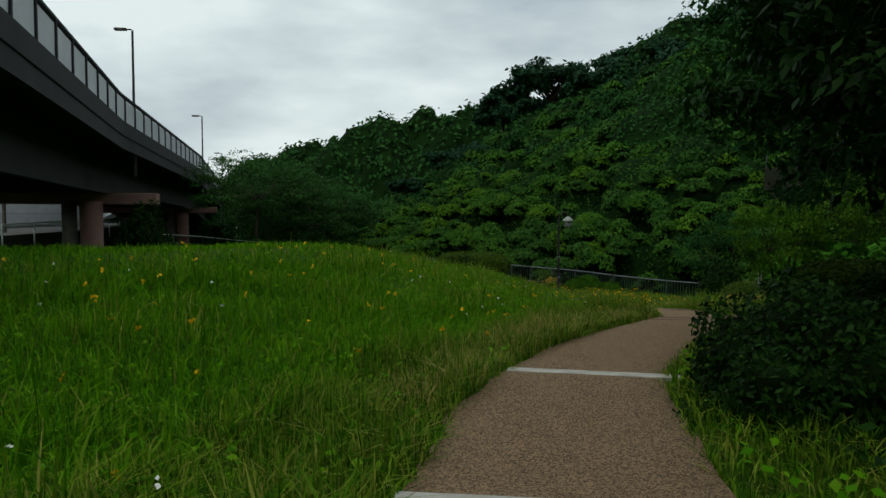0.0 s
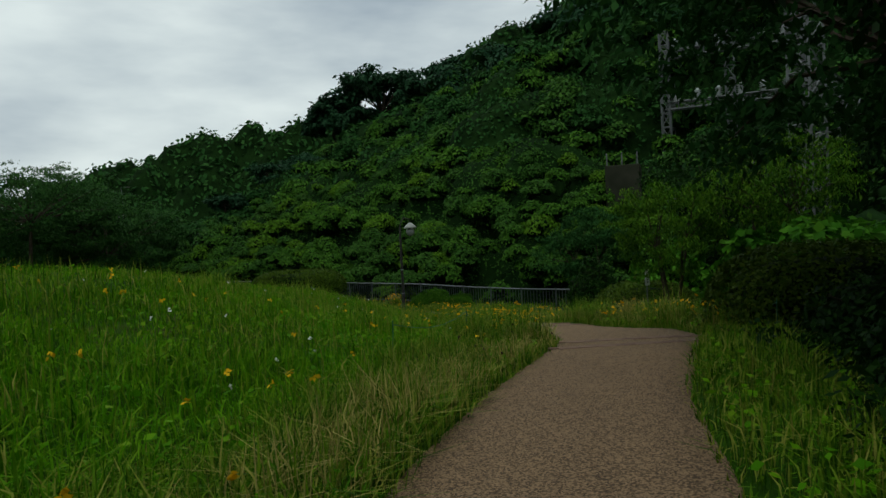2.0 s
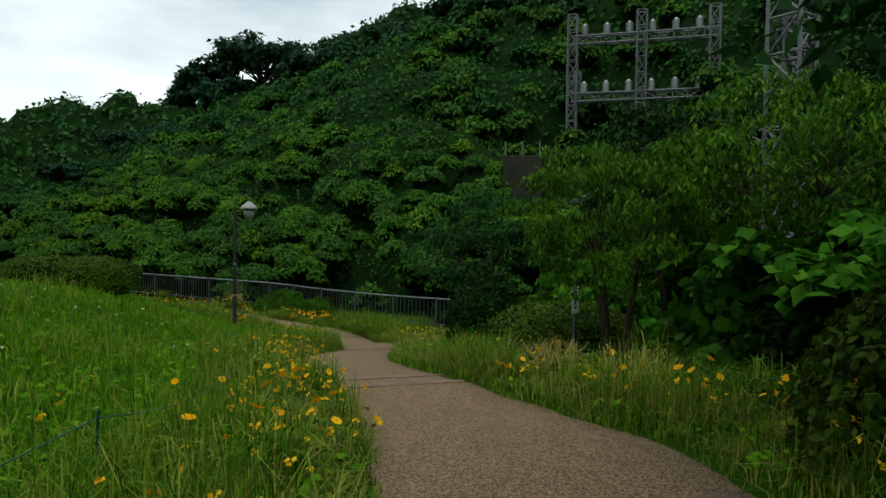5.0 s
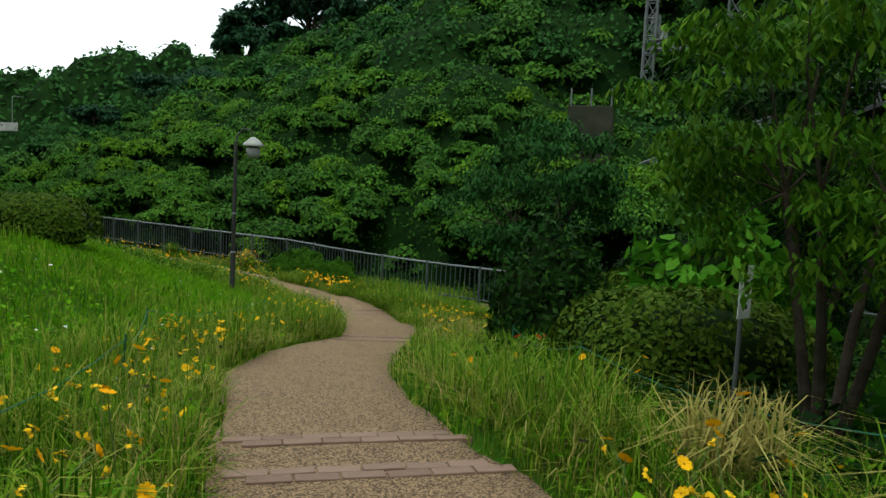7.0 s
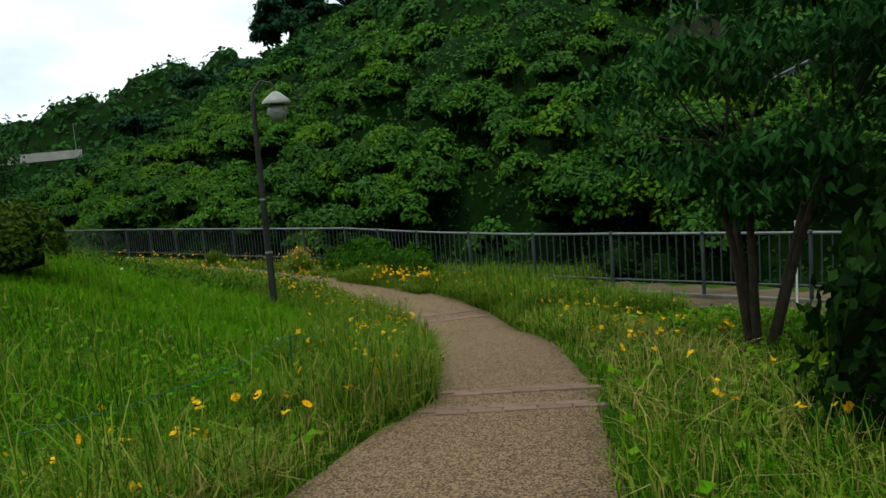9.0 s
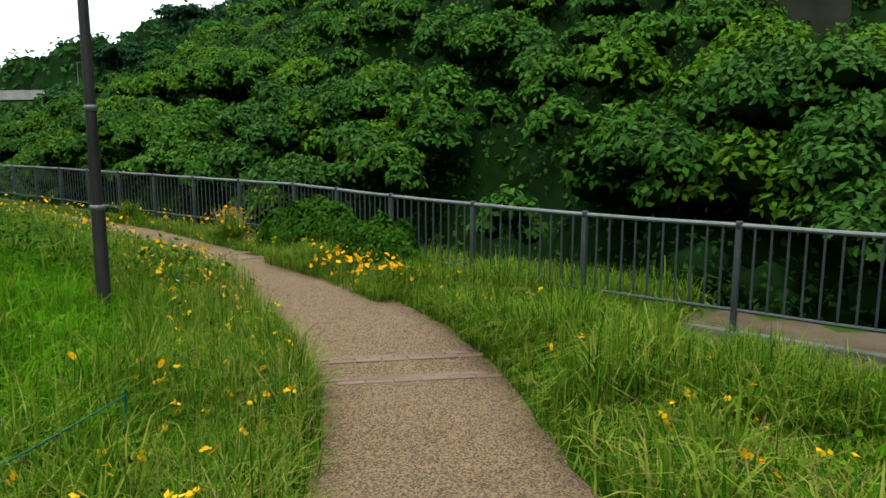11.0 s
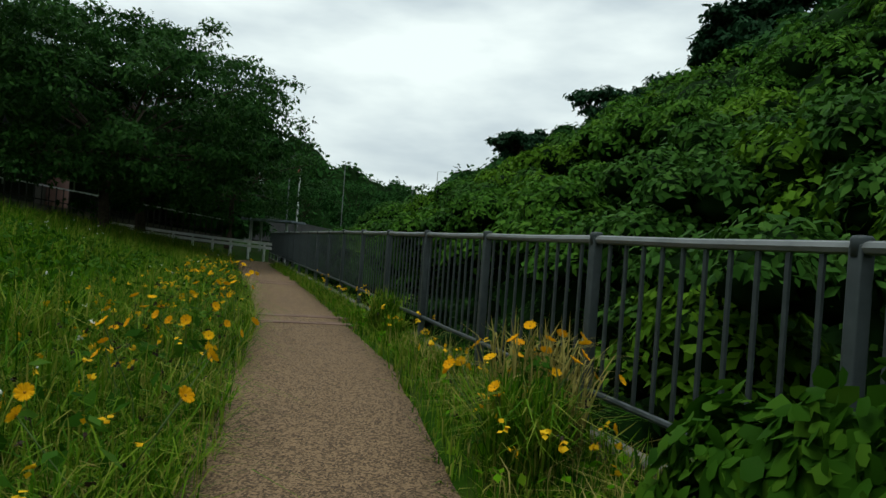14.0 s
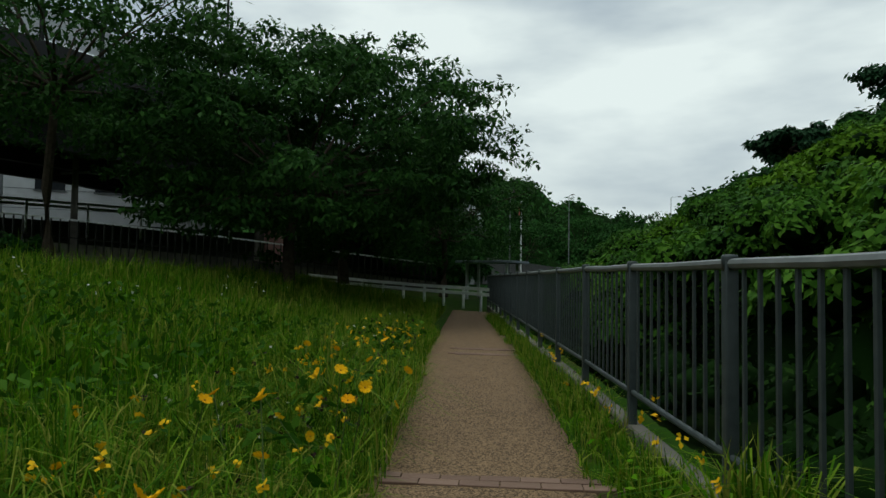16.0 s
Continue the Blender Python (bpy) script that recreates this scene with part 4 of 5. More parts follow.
shrub("clipped_hedge", -13.0, 25.0, 2.6, 0.9, 0.8, M_HEDGE, 0.08, 7000, "clipped hedge beside the bridge pier", "hedge", 0.6, seed=3)
shrub("clipped_shrub", 8.9, 18.2, 1.25, 1.0, 0.95, M_HEDGE, 0.055, 14000, "broad clipped shrub under the trees", "shrub", 0.75, seed=4)
shrub("clipped_shrub", 6.85, 9.3, 1.15, 0.85, 0.95, M_HEDGE, 0.05, 12000, "broad flat-topped clipped shrub in the shade by the bend", "shrub", 0.7, seed=40)
shrub("dark_bush", 9.3, 12.3, 1.5, 1.3, 1.25, M_SHADELEAF, 0.1, 6000, "dark evergreen bush under the broad-leaved plants", seed=57)
shrub("clipped_shrub", 7.5, 15.5, 1.0, 0.8, 0.75, M_HEDGE, 0.045, 12000, "rounded clipped shrub behind the small notice", "shrub", 0.7, seed=5)
shrub("dark_bush", 3.72, 2.95, 0.74, 0.95, 0.78, M_SHADELEAF, 0.038, 15000, "dark fine-leaved bush overhanging the path edge", seed=6)
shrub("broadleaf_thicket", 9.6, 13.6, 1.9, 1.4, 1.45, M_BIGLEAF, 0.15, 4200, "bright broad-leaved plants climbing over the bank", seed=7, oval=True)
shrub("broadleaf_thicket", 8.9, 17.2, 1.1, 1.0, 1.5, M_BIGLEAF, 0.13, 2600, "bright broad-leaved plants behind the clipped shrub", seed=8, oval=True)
shrub("camellia_bush", 7.0, 17.0, 0.68, 0.7, 1.3, M_SHADELEAF, 0.07, 4500, "dark evergreen bush with a few pale blooms", seed=9)
shrub("dark_bush", 10.2, 19.6, 1.4, 1.3, 1.7, M_SHADELEAF, 0.09, 9000, "tall dark evergreen bush near the bare soil", seed=10)
shrub("dark_bush", 11.6, 20.4, 1.6, 1.5, 1.8, M_SHADELEAF, 0.10, 8000, "tall dark evergreen bush by the fence corner", seed=11)
shrub("dark_bush", 12.2, 8.5, 2.2, 2.4, 2.6, M_SHADELEAF, 0.13, 8000, "tall dark evergreen bush under the big tree", seed=12)
shrub("dark_bush", 4.3, 1.5, 0.75, 0.9, 0.8, M_SHADELEAF, 0.04, 7000, "low dark bush beside the path's start", seed=55)
shrub("dark_bush", 4.45, 4.3, 0.6, 0.9, 0.6, M_SHADELEAF, 0.05, 6000, "low dark bush under the overhanging tree", seed=56)
# the next two bushes are added to darken shaded verge grass
shrub("dark_bush", 5.35, 5.6, 0.8, 0.95, 0.62, M_SHADELEAF, 0.06, 6000, "low bush added to darken the shaded grass beside the path", seed=51)
shrub("dark_bush", 6.3, 7.5, 0.8, 0.8, 0.7, M_SHADELEAF, 0.06, 6000, "low bush added to darken the shaded grass at the path's bend", seed=52)
shrub("dark_bush", 8.55, 19.3, 0.55, 0.6, 0.95, M_SHADELEAF, 0.06, 5000, "dark evergreen bush on the bare soil", seed=53)
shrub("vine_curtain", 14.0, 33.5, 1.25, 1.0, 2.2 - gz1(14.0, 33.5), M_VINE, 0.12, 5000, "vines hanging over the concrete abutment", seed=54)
shrub("dark_bush", 7.3, 6.8, 1.3, 1.4, 1.3, M_SHADELEAF, 0.08, 9000, "dark evergreen bush behind the path's bend", seed=13)
shrub("dark_bush", 6.0, 3.0, 1.5, 2.0, 1.5, M_SHADELEAF, 0.08, 9000, "dark evergreen bush shaded by the big tree", seed=17)
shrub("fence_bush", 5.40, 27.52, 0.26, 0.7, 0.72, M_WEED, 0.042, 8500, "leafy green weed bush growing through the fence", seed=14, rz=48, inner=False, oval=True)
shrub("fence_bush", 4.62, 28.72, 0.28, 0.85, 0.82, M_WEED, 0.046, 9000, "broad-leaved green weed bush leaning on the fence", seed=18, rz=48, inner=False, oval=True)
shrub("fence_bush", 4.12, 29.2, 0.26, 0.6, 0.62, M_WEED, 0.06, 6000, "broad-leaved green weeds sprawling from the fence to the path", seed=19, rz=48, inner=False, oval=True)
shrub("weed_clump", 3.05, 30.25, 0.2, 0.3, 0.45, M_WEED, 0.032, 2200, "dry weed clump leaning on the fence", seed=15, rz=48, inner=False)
shrub("pier_bush", -9.6, 18.4, 1.0, 0.95, 2.5, M_SHADELEAF, 0.09, 7000, "round dark bush growing beside the bridge pier", seed=16)
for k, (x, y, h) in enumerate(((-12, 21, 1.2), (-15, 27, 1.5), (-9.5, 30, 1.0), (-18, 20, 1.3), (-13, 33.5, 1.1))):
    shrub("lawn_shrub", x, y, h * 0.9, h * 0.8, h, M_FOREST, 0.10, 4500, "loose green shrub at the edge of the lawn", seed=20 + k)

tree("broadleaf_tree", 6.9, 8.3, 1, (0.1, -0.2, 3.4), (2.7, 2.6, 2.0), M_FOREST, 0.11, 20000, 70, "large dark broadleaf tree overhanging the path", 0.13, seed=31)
# added out of view, only to cast shade on the right verge
tree("broadleaf_tree", 5.7, -0.7, 1, (0, 0, 3.0), (1.9, 2.2, 1.0), M_SHADELEAF, 0.14, 10000, 60, "unseen broadleaf tree added to shade the path's start", 0.09, seed=39)
tree("broadleaf_tree", 9.6, 4.2, 1, (0, 0, 3.6), (3.0, 3.0, 2.4), M_SHADELEAF, 0.13, 13000, 60, "large dark broadleaf tree beside the path's start", 0.15, seed=32)
tree("broadleaf_tree", 5.9, 4.0, 1, (0.15, 0.2, 2.85), (2.3, 3.2, 1.5), M_SHADELEAF, 0.13, 27000, 110, "dark broadleaf tree shading the path's start", 0.10, seed=37)
tree("light_tree", 8.9, 13.3, 3, (0, -0.1, 2.2), (1.1, 1.1, 0.95), M_MAPLE, 0.08, 8500, 50, "slender tree with light drooping leaves before the steelwork", 0.04, droop=0.9, aspect=0.4, seed=38)
tree("young_tree", 7.35, 13.9, 4, (0, -0.1, 1.65), (0.95, 0.95, 0.85), M_MAPLE, 0.07, 11000, 50, "young multi-stemmed tree with drooping light green leaves", 0.032, droop=1.0, aspect=0.38, seed=33)
tree("young_tree", 7.5, 19.5, 5, (0.1, -0.1, 1.9), (1.15, 1.1, 0.9), M_FOREST, 0.08, 12500, 50, "young multi-stemmed tree standing at the bare soil", 0.032, droop=0.9, aspect=0.4, seed=34)
tree("broadleaf_tree", 11.6, 19.2, 2, (0, 0, 3.0), (2.0, 2.0, 1.7), M_SHADELEAF, 0.12, 14000, 50, "dark broadleaf tree on the bank", 0.08, seed=35)
tree("broadleaf_tree", 12.6, 12.6, 2, (0, 0, 3.2), (2.2, 2.2, 1.9), M_SHADELEAF, 0.12, 15000, 50, "dark broadleaf tree in front of the steelwork", 0.09, seed=36)
for k, (x, y, b, c, r) in enumerate(((4.2, 72.0, 10.0, 4.7, (4.6, 4.2, 3.0)), (9.0, 73.5, 11.0, 3.7, (4.2, 4.0, 2.6)), (-0.5, 71.0, 9.5, 3.2, (3.2, 3.2, 2.0)), (13.5, 75.0, 13.0, 3.8, (4.6, 4.2, 2.6)))):
    tree("ridge_tree", x, y, 1, (0, 0, c), r, M_OAK, 0.52, 9000, 46, "tall dark evergreen tree standing out of the ridge", 0.3, seed=60 + k, base=b)
for k, (x, y, b, c, r) in enumerate(((-5.0, 61.2, 2.0, 4.5, (2.8, 2.6, 0.85)), (-8.4, 58.0, 1.0, 3.2, (1.7, 1.6, 0.6)), (-2.4, 63.0, 3.5, 3.9, (2.8, 2.6, 0.9)))):
    tree("umbrella_tree", x, y, 2, (0, 0, c), r, M_OAK, 0.26, 7000, 40, "flat-topped layered tree rising above the vines", 0.14, flat=0.3, seed=70 + k, base=b)
for k, (x, y, h, r) in enumerate(((-15.5, 68.0, 1.6, (3.2, 3.0, 1.5)), (-24.0, 75.0, 2.2, (3.6, 3.2, 1.6)), (-33.0, 82.0, 2.3, (3.6, 3.2, 1.6)), (-48.5, 110.0, 6.0, (4.0, 4.0, 3.6)), (-33.5, 121.5, 6.4, (4.4, 4.2, 3.4)), (-54.0, 106.0, 5.6, (4.5, 4.5, 3.8)), (-61.0, 103.0, 5.4, (4.5, 4.5, 3.8)), (-24.5, 54.0, 1.7, (3.0, 3.0, 1.7)), (-28.5, 57.0, 2.0, (3.2, 3.0, 1.9)))):
    tree("riverside_tree", x, y, 1, (0, 0, h), r, M_FOREST, 0.36, 5000, 40, "dark green tree on the far river bank", 0.14, seed=80 + k, base=-1.5)
tree("broadleaf_plant", 8.9, 12.4, 5, (0, 0, 1.2), (1.35, 1.25, 0.26), M_BIGLEAF, 0.17, 1700, 40, "bright broad-leaved plants spread over a dark bank", 0.02, aspect=0.85, droop=0.3, seed=90)
tree("cherry_tree", -10.4, 37.6, 1, (-0.5, 0.6, 3.1), (4.2, 4.2, 2.35), M_CHERRY, 0.135, 46000, 300, "spreading dark cherry tree beside the path's end", 0.13, flat=0.4, seed=41, base=-1.5)
tree("cherry_tree", -12.3, 33.9, 1, (0, 0, 4.2), (3.6, 3.4, 1.9), M_CHERRY, 0.13, 15000, 210, "spreading dark cherry tree on the grassy bank", 0.11, flat=0.4, seed=42, base=-1.2)
tree("cherry_tree", -13.9, 41.2, 1, (0, 0, 4.0), (4.2, 4.2, 2.3), M_CHERRY, 0.155, 26000, 210, "spreading dark cherry tree by the road railing", 0.13, flat=0.4, seed=43, base=-1.2)
tree("cherry_tree", -15.0, 45.8, 1, (0, 0, 2.5), (3.3, 3.0, 1.7), M_CHERRY, 0.12, 16000, 110, "dark cherry tree behind the guard rail", 0.13, flat=0.45, seed=44, base=-1.6)


# ---- the park lamp ----
def park_lamp(x, y):
    z = gz1(x, y)
    host = thing("park_lamp", x, y, z, 0, "dark park lamp post with a milky globe and shade", "lamp")
    bm = bmesh.new()
    lathe(bm, [(0.062, -0.1), (0.062, 0.02), (0.055, 0.05), (0.053, 0.82), (0.047, 0.86)], 14)
    part("base_post", bm, M_LAMPPOLE, host)
    bm = bmesh.new()
    lathe(bm, [(0.058, 0.84), (0.058, 0.875), (0.05, 0.88)], 14)
    part("collar", bm, M_RAIL, host, "pale metal collar")
    bm = bmesh.new()
    tube(bm, [(0, 0, 0.86), (0, 0, 2.3), (0, 0, 3.05)], [0.045, 0.04, 0.034], 12)
    part("pole", bm, M_LAMPPOLE, host)
    bm = bmesh.new()
    lathe(bm, [(0.047, 1.62), (0.047, 1.66), (0.042, 1.665)], 12)
    part("band", bm, M_RAIL, host, "pale metal band")
    bm = bmesh.new()
    tube(bm, [(0, 0, 3.0), (0.02, 0, 3.2), (0.14, 0, 3.36), (0.29, 0, 3.32), (0.34, 0, 3.18)], [0.022, 0.02, 0.018, 0.016, 0.015], 8)
    part("arm", bm, M_LAMPPOLE, host)
    bm = bmesh.new()
    lathe(bm, [(0.02, 3.2), (0.06, 3.18), (0.18, 3.08), (0.215, 3.02), (0.21, 3.01)], 20, (0.34, 0, 0))
    part("shade", bm, M_GLOBE, host, "pale shallow shade")
    bm = bmesh.new()
    lathe(bm, [(0.10, 3.01), (0.135, 2.95), (0.14, 2.88), (0.11, 2.80), (0.04, 2.76)], 20, (0.34, 0, 0))
    part("globe", bm, M_GLOBE, host, "milky glass globe")


park_lamp(3.22, 25.29)


# ---- ropes along the verges ----
def rope_line(points, label):
    host = thing("rope_barrier", 0, 0, 0, 0, label, "rope")
    tops = []
    for x, y in points:
        z = gz1(x, y)
        bm = bmesh.new()
        tube(bm, [(x, y, z - 0.1), (x + 0.01, y, z + 0.2), (x + 0.015, y, z + 0.36)], [0.006, 0.006, 0.005], 6)
        part("stake", bm, M_ROPE, host)
        tops.append(Vector((x + 0.013, y, z + 0.33)))
    for a, b in zip(tops, tops[1:]):
        bm = bmesh.new()
        tube(bm, [a.lerp(b, t) - Vector((0, 0, 0.09 * math.sin(math.pi * t))) for t in (0, 0.2, 0.4, 0.6, 0.8, 1)], 0.0032, 5)
        part("rope", bm, M_ROPE, host)


rope_line([(2.3, 7.9), (3.2, 10.2), (3.65, 12.6), (3.75, 14.9), (3.4, 17.0), (4.2, 19.6), (4.55, 22.2)], "thin green rope strung on stakes beside the lawn")
rope_line([(5.9, 8.6), (6.7, 10.6), (6.75, 12.8), (6.5, 15.1), (6.5, 16.6)], "thin green rope strung on stakes along the flower verge")


# ---- the small notice ----
host = thing("notice_post", 6.98, 14.13, gz1(6.98, 14.13), 20, "small white notice plate on a thin stake", "sign")
bm = bmesh.new()
tube(bm, [(0, 0, -0.1), (0, 0, 0.92)], 0.012, 6)
part("stake", bm, M_STEEL, host)
bm = bmesh.new()
box(bm, -0.052, -0.018, 0.62, 0.052, -0.012, 0.90, 0.002)
plate = part("plate", bm, M_WHITE, host)
for k in range(5):
    bm = bmesh.new()
    box(bm, -0.018, -0.0205, 0.67 + 0.04 * k, 0.018, -0.0185, 0.695 + 0.04 * k)
    part("writing_bar", bm, M_LAMPPOLE, plate)
host = thing("marker_stick", 10.0, 22.95, gz1(10.0, 22.95), 0, "thin white marker stick leaning on the fence", "stick")
bm = bmesh.new()
tube(bm, [(0, 0, 0), (0.005, 0, 0.6), (0.0, 0, 1.05)], 0.014, 6)
part("stick", bm, M_WHITE, host)


# ---- the road bridge ----
DECK = [(4.0, -26.0, 3.1), (1.9, -8.0, 3.1), (-0.3, -1.0, 3.1), (-3.1, 5.3, 3.08), (-6.05, 11.8, 3.05), (-10.45, 23.9, 2.95), (-12.6, 29.4, 2.7), (-14.4, 34.0, 2.2), (-17.0, 38.0, 1.5), (-22.0, 42.0, 0.6)]


def ribbon(profile, line, mat, name, parent, label=""):
    """A profile of (sideways, up) pairs swept along a line; sideways is to the west."""
    bm = bmesh.new()
    prev = None
    for k, p in enumerate(line):
        a, b = Vector(line[max(k - 1, 0)]), Vector(line[min(k + 1, len(line) - 1)])
        d = (b - a)
        d.z = 0
        d.normalize()
        nn = Vector((-d.y, d.x, 0))
        ring = [bm.verts.new(Vector(p) + nn * s + Vector((0, 0, h))) for s, h in profile]
        if prev:
            for i in range(len(ring)):
                j = (i + 1) % len(ring)
                bm.faces.new((prev[i], prev[j], ring[j], ring[i]))
        prev = ring
    bmesh.ops.recalc_face_normals(bm, faces=bm.faces)
    return part(name, bm, mat, parent, label)


def line_at(line, step):
    out, left = [], 0.0
    for a, b in zip(line, line[1:]):
        a, b = Vector(a), Vector(b)
        L = (b - a).length
        s = left
        while s < L:
            out.append((a.lerp(b, s / L), (b - a).normalized()))
            s += step
        left = s - L
    return out


bridge = thing("road_bridge", 0, 0, 0, 0, "dark steel girder road bridge with grey railing panels", "bridge")
# set out at full size from a drawing made at five eighths
bridge.matrix_world = Matrix.Translation((-1.25, 0.70, -0.73)) @ Matrix.Scale(1.6, 4)
ribbon([(0.0, -0.16), (0.0, 0.06), (5.2, 0.06), (5.2, -0.16)], DECK, M_BRIDGE, "deck", bridge)
ribbon([(0.0, 0.061), (0.0, 0.14), (0.16, 0.14), (0.16, 0.061)], DECK, M_BRIDGE, "kerb_beam", bridge)
for s in (0.75, 2.5, 4.3):
    ribbon([(s, -1.25), (s, -0.165), (s + 0.18, -0.165), (s + 0.18, -1.25)], DECK, M_BRIDGE, "girder", bridge)
ribbon([(0.02, -0.42), (0.02, -0.165), (0.75, -0.165), (0.75, -0.28)], DECK, M_BRIDGE, "bracket", bridge)
ribbon([(0.03, 0.66), (0.03, 0.70), (0.10, 0.70), (0.10, 0.66)], DECK, M_BRIDGE, "top_rail", bridge)
ribbon([(5.03, 0.15), (5.03, 0.70), (5.1, 0.70), (5.1, 0.15)], DECK, M_PANEL, "far_railing", bridge)
post_bm = bmesh.new()
box(post_bm, -0.03, -0.03, 0.0, 0.03, 0.03, 0.56, 0.005)
bpost = bpy.data.meshes.new("railing_post")
post_bm.to_mesh(bpost)
post_bm.free()
bpost.materials.append(M_BRIDGE)
sp = line_at(DECK, 0.95)
for p, d in sp:
    nn = Vector((-d.y, d.x, 0)).normalized()
    o = new("railing_post", bpost)
    o.parent = bridge
    q = p + nn * 0.065 + Vector((0, 0, 0.12))
    o.matrix_basis = pose(q.x, q.y, q.z, 0, 0, math.degrees(math.atan2(d.y, d.x)))
for (p, d), (p2, _) in zip(sp, sp[1:]):
    nn = Vector((-d.y, d.x, 0)).normalized() * 0.065
    bm = bmesh.new()
    a, b = p + nn, p2 + nn
    side = nn.normalized() * 0.006
    e = (b - a).normalized() * 0.04
    lo, hi = Vector((0, 0, 0.18)), Vector((0, 0, 0.62))
    vs = [bm.verts.new(v) for v in (a + e + lo + side, b - e + lo + side, b - e + hi + side, a + e + hi + side, a + e + lo - side, b - e + lo - side, b - e + hi - side, a + e + hi - side)]
    for f in ((0, 1, 2, 3), (7, 6, 5, 4), (0, 4, 5, 1), (3, 2, 6, 7), (1, 5, 6, 2), (0, 3, 7, 4)):
        bm.faces.new([vs[i] for i in f])
    part("railing_panel", bm, M_PANEL, bridge)
for (x, y, dz) in ((1.9, -12.0, 0), (-7.4, 13.2, 0), (-12.35, 26.6, -0.1)):
    bm = bmesh.new()
    g = -0.9
    lathe(bm, [(0.24, g - 0.6 - 0), (0.24, 1.6 + dz)], 18, (x - 0.35, y, 0))
    part("pier_column", bm, M_PIER, bridge, "rust-red round steel pier column")
    bm = bmesh.new()
    lathe(bm, [(0.16, g - 0.6), (0.16, 1.6 + dz)], 14, (x - 0.82, y - 0.1, 0))
    part("pier_column", bm, M_DARKCONC, bridge, "grey pier column")
    bm = bmesh.new()
    box(bm, -2.6, -0.22, 0, 2.0, 0.22, 0.26, 0.02, pose(x - 1.0, y, 1.54 + dz, 0, 0, 20))
    part("cross_beam", bm, M_PIER, bridge)


def street_lamp(x, y, z, h, reach, rz, label, base_cat="street lamp"):
    host = thing("street_lamp", x, y, z, rz, label, base_cat, "street lamps")
    bm = bmesh.new()
    tube(bm, [(0, 0, -0.8), (0, 0, h * 0.6), (0, 0, h)], [0.06, 0.045, 0.038], 8)
    part("pole", bm, M_BRIDGE if h < 4.5 else M_RAIL, host)
    bm = bmesh.new()
    tube(bm, [(0, 0, h - 0.02), (-0.2 * reach, 0, h + 0.02), (-reach, 0, h + 0.04)], 0.025, 6)
    part("arm", bm, M_BRIDGE if h < 4.5 else M_RAIL, host)
    bm = bmesh.new()
    box(bm, -reach - 0.42, -0.09, h - 0.01, -reach, 0.09, h + 0.08, 0.03)
    part("lamp_head", bm, M_DARKCONC, host)


street_lamp(-11.85, 21.7, 3.5, 4.35, 0.2, 10, "dark street lamp fixed to the bridge edge")
street_lamp(-18.3, 39.75, 3.5, 4.1, 0.2, 10, "dark street lamp fixed to the bridge edge")
street_lamp(-23.3, 53.2, 2.6, 4.0, 0.2, 10, "dark street lamp fixed to the bridge edge")

# ---- the far viaduct and its lamps ----
VIA = [(-46.0, 111.8, 5.8), (-41.5, 115.6, 6.2), (-37.0, 119.6, 6.6)]
viaduct = thing("far_viaduct", 0, 0, 0, 0, "pale concrete viaduct crossing the far valley", "bridge")
ribbon([(-0.4, -0.7), (-0.4, 0.5), (-0.1, 0.5), (-0.1, 0.0), (6, 0.0), (6, -0.7)], VIA, M_CONC, "deck", viaduct)
for p, d in line_at(VIA, 17):
    bm = bmesh.new()
    lathe(bm, [(0.8, -16), (0.8, -0.75)], 12, (p.x - 1.5, p.y + 2.2, p.z))
    part("pier_column", bm, M_DARKCONC, viaduct)
for x, y, z in ((-45.0, 113.1, 5.4), (-37.6, 119.6, 6.2)):
    street_lamp(x, y, z, 4.6, 0.9, 200, "tall pale street lamp on the far viaduct")
for x, y, z, h in ((-35.7, 79.3, -1.0, 7.3), (-31.0, 84.0, -1.0, 5.4), (-26.0, 61.0, -1.0, 5.0)):
    street_lamp(x, y, z, h, 0.6, 150, "tall pale street lamp above the trees")


# ---- road, guard rails, houses to the west ----
def guard_rail(line, step, label):
    host = thing("guard_rail", 0, 0, 0, 0, label, "guard rail", "white guard rails")
    for h in (0.30, 0.44):
        ribbon([(0, h), (-0.025, h + 0.03), (0, h + 0.06), (-0.012, h + 0.09), (0.012, h + 0.09), (0.02, h)], line, M_WHITE, "beam", host)
    for p, d in line_at(line, step):
        bm = bmesh.new()
        lathe(bm, [(0.04, -0.6), (0.04, 0.50), (0.02, 0.52)], 8, (p.x + 0.05, p.y + 0.05, p.z))
        part("post", bm, M_WHITE, host)


guard_rail([(-11.3, 44.35, -1.9), (-12.6, 44.5, -1.87), (-14.2, 44.3, -1.82), (-16.0, 43.7, -1.72), (-18.0, 42.6, -1.55)], 0.75, "white steel guard rail across the path's end")
guard_rail([(-26.8, 13.5, 0.05), (-22.8, 23.1, 0.25), (-22.0, 32.7, 0.6), (-25.2, 45.5, 0.8), (-30.8, 58.3, 0.8)], 1.9, "white steel guard rail beside the road under the bridge")
road = ribbon([(0.3, 0.02), (6.0, 0.05), (6.0, -2.0), (0.3, -2.0)], [(-26.0, -30.0, 0.3), (-27.0, 0.0, 0.0), (-23.0, 23.1, 0.2), (-22.2, 32.7, 0.5), (-25.4, 45.5, 0.7), (-31.0, 58.3, 0.7), (-38.0, 76.0, 0.4), (-46, 92, 0.2)], M_ROAD, "road", None)
tagged(road, "grey asphalt road passing under the bridge", "road", kind="structure")


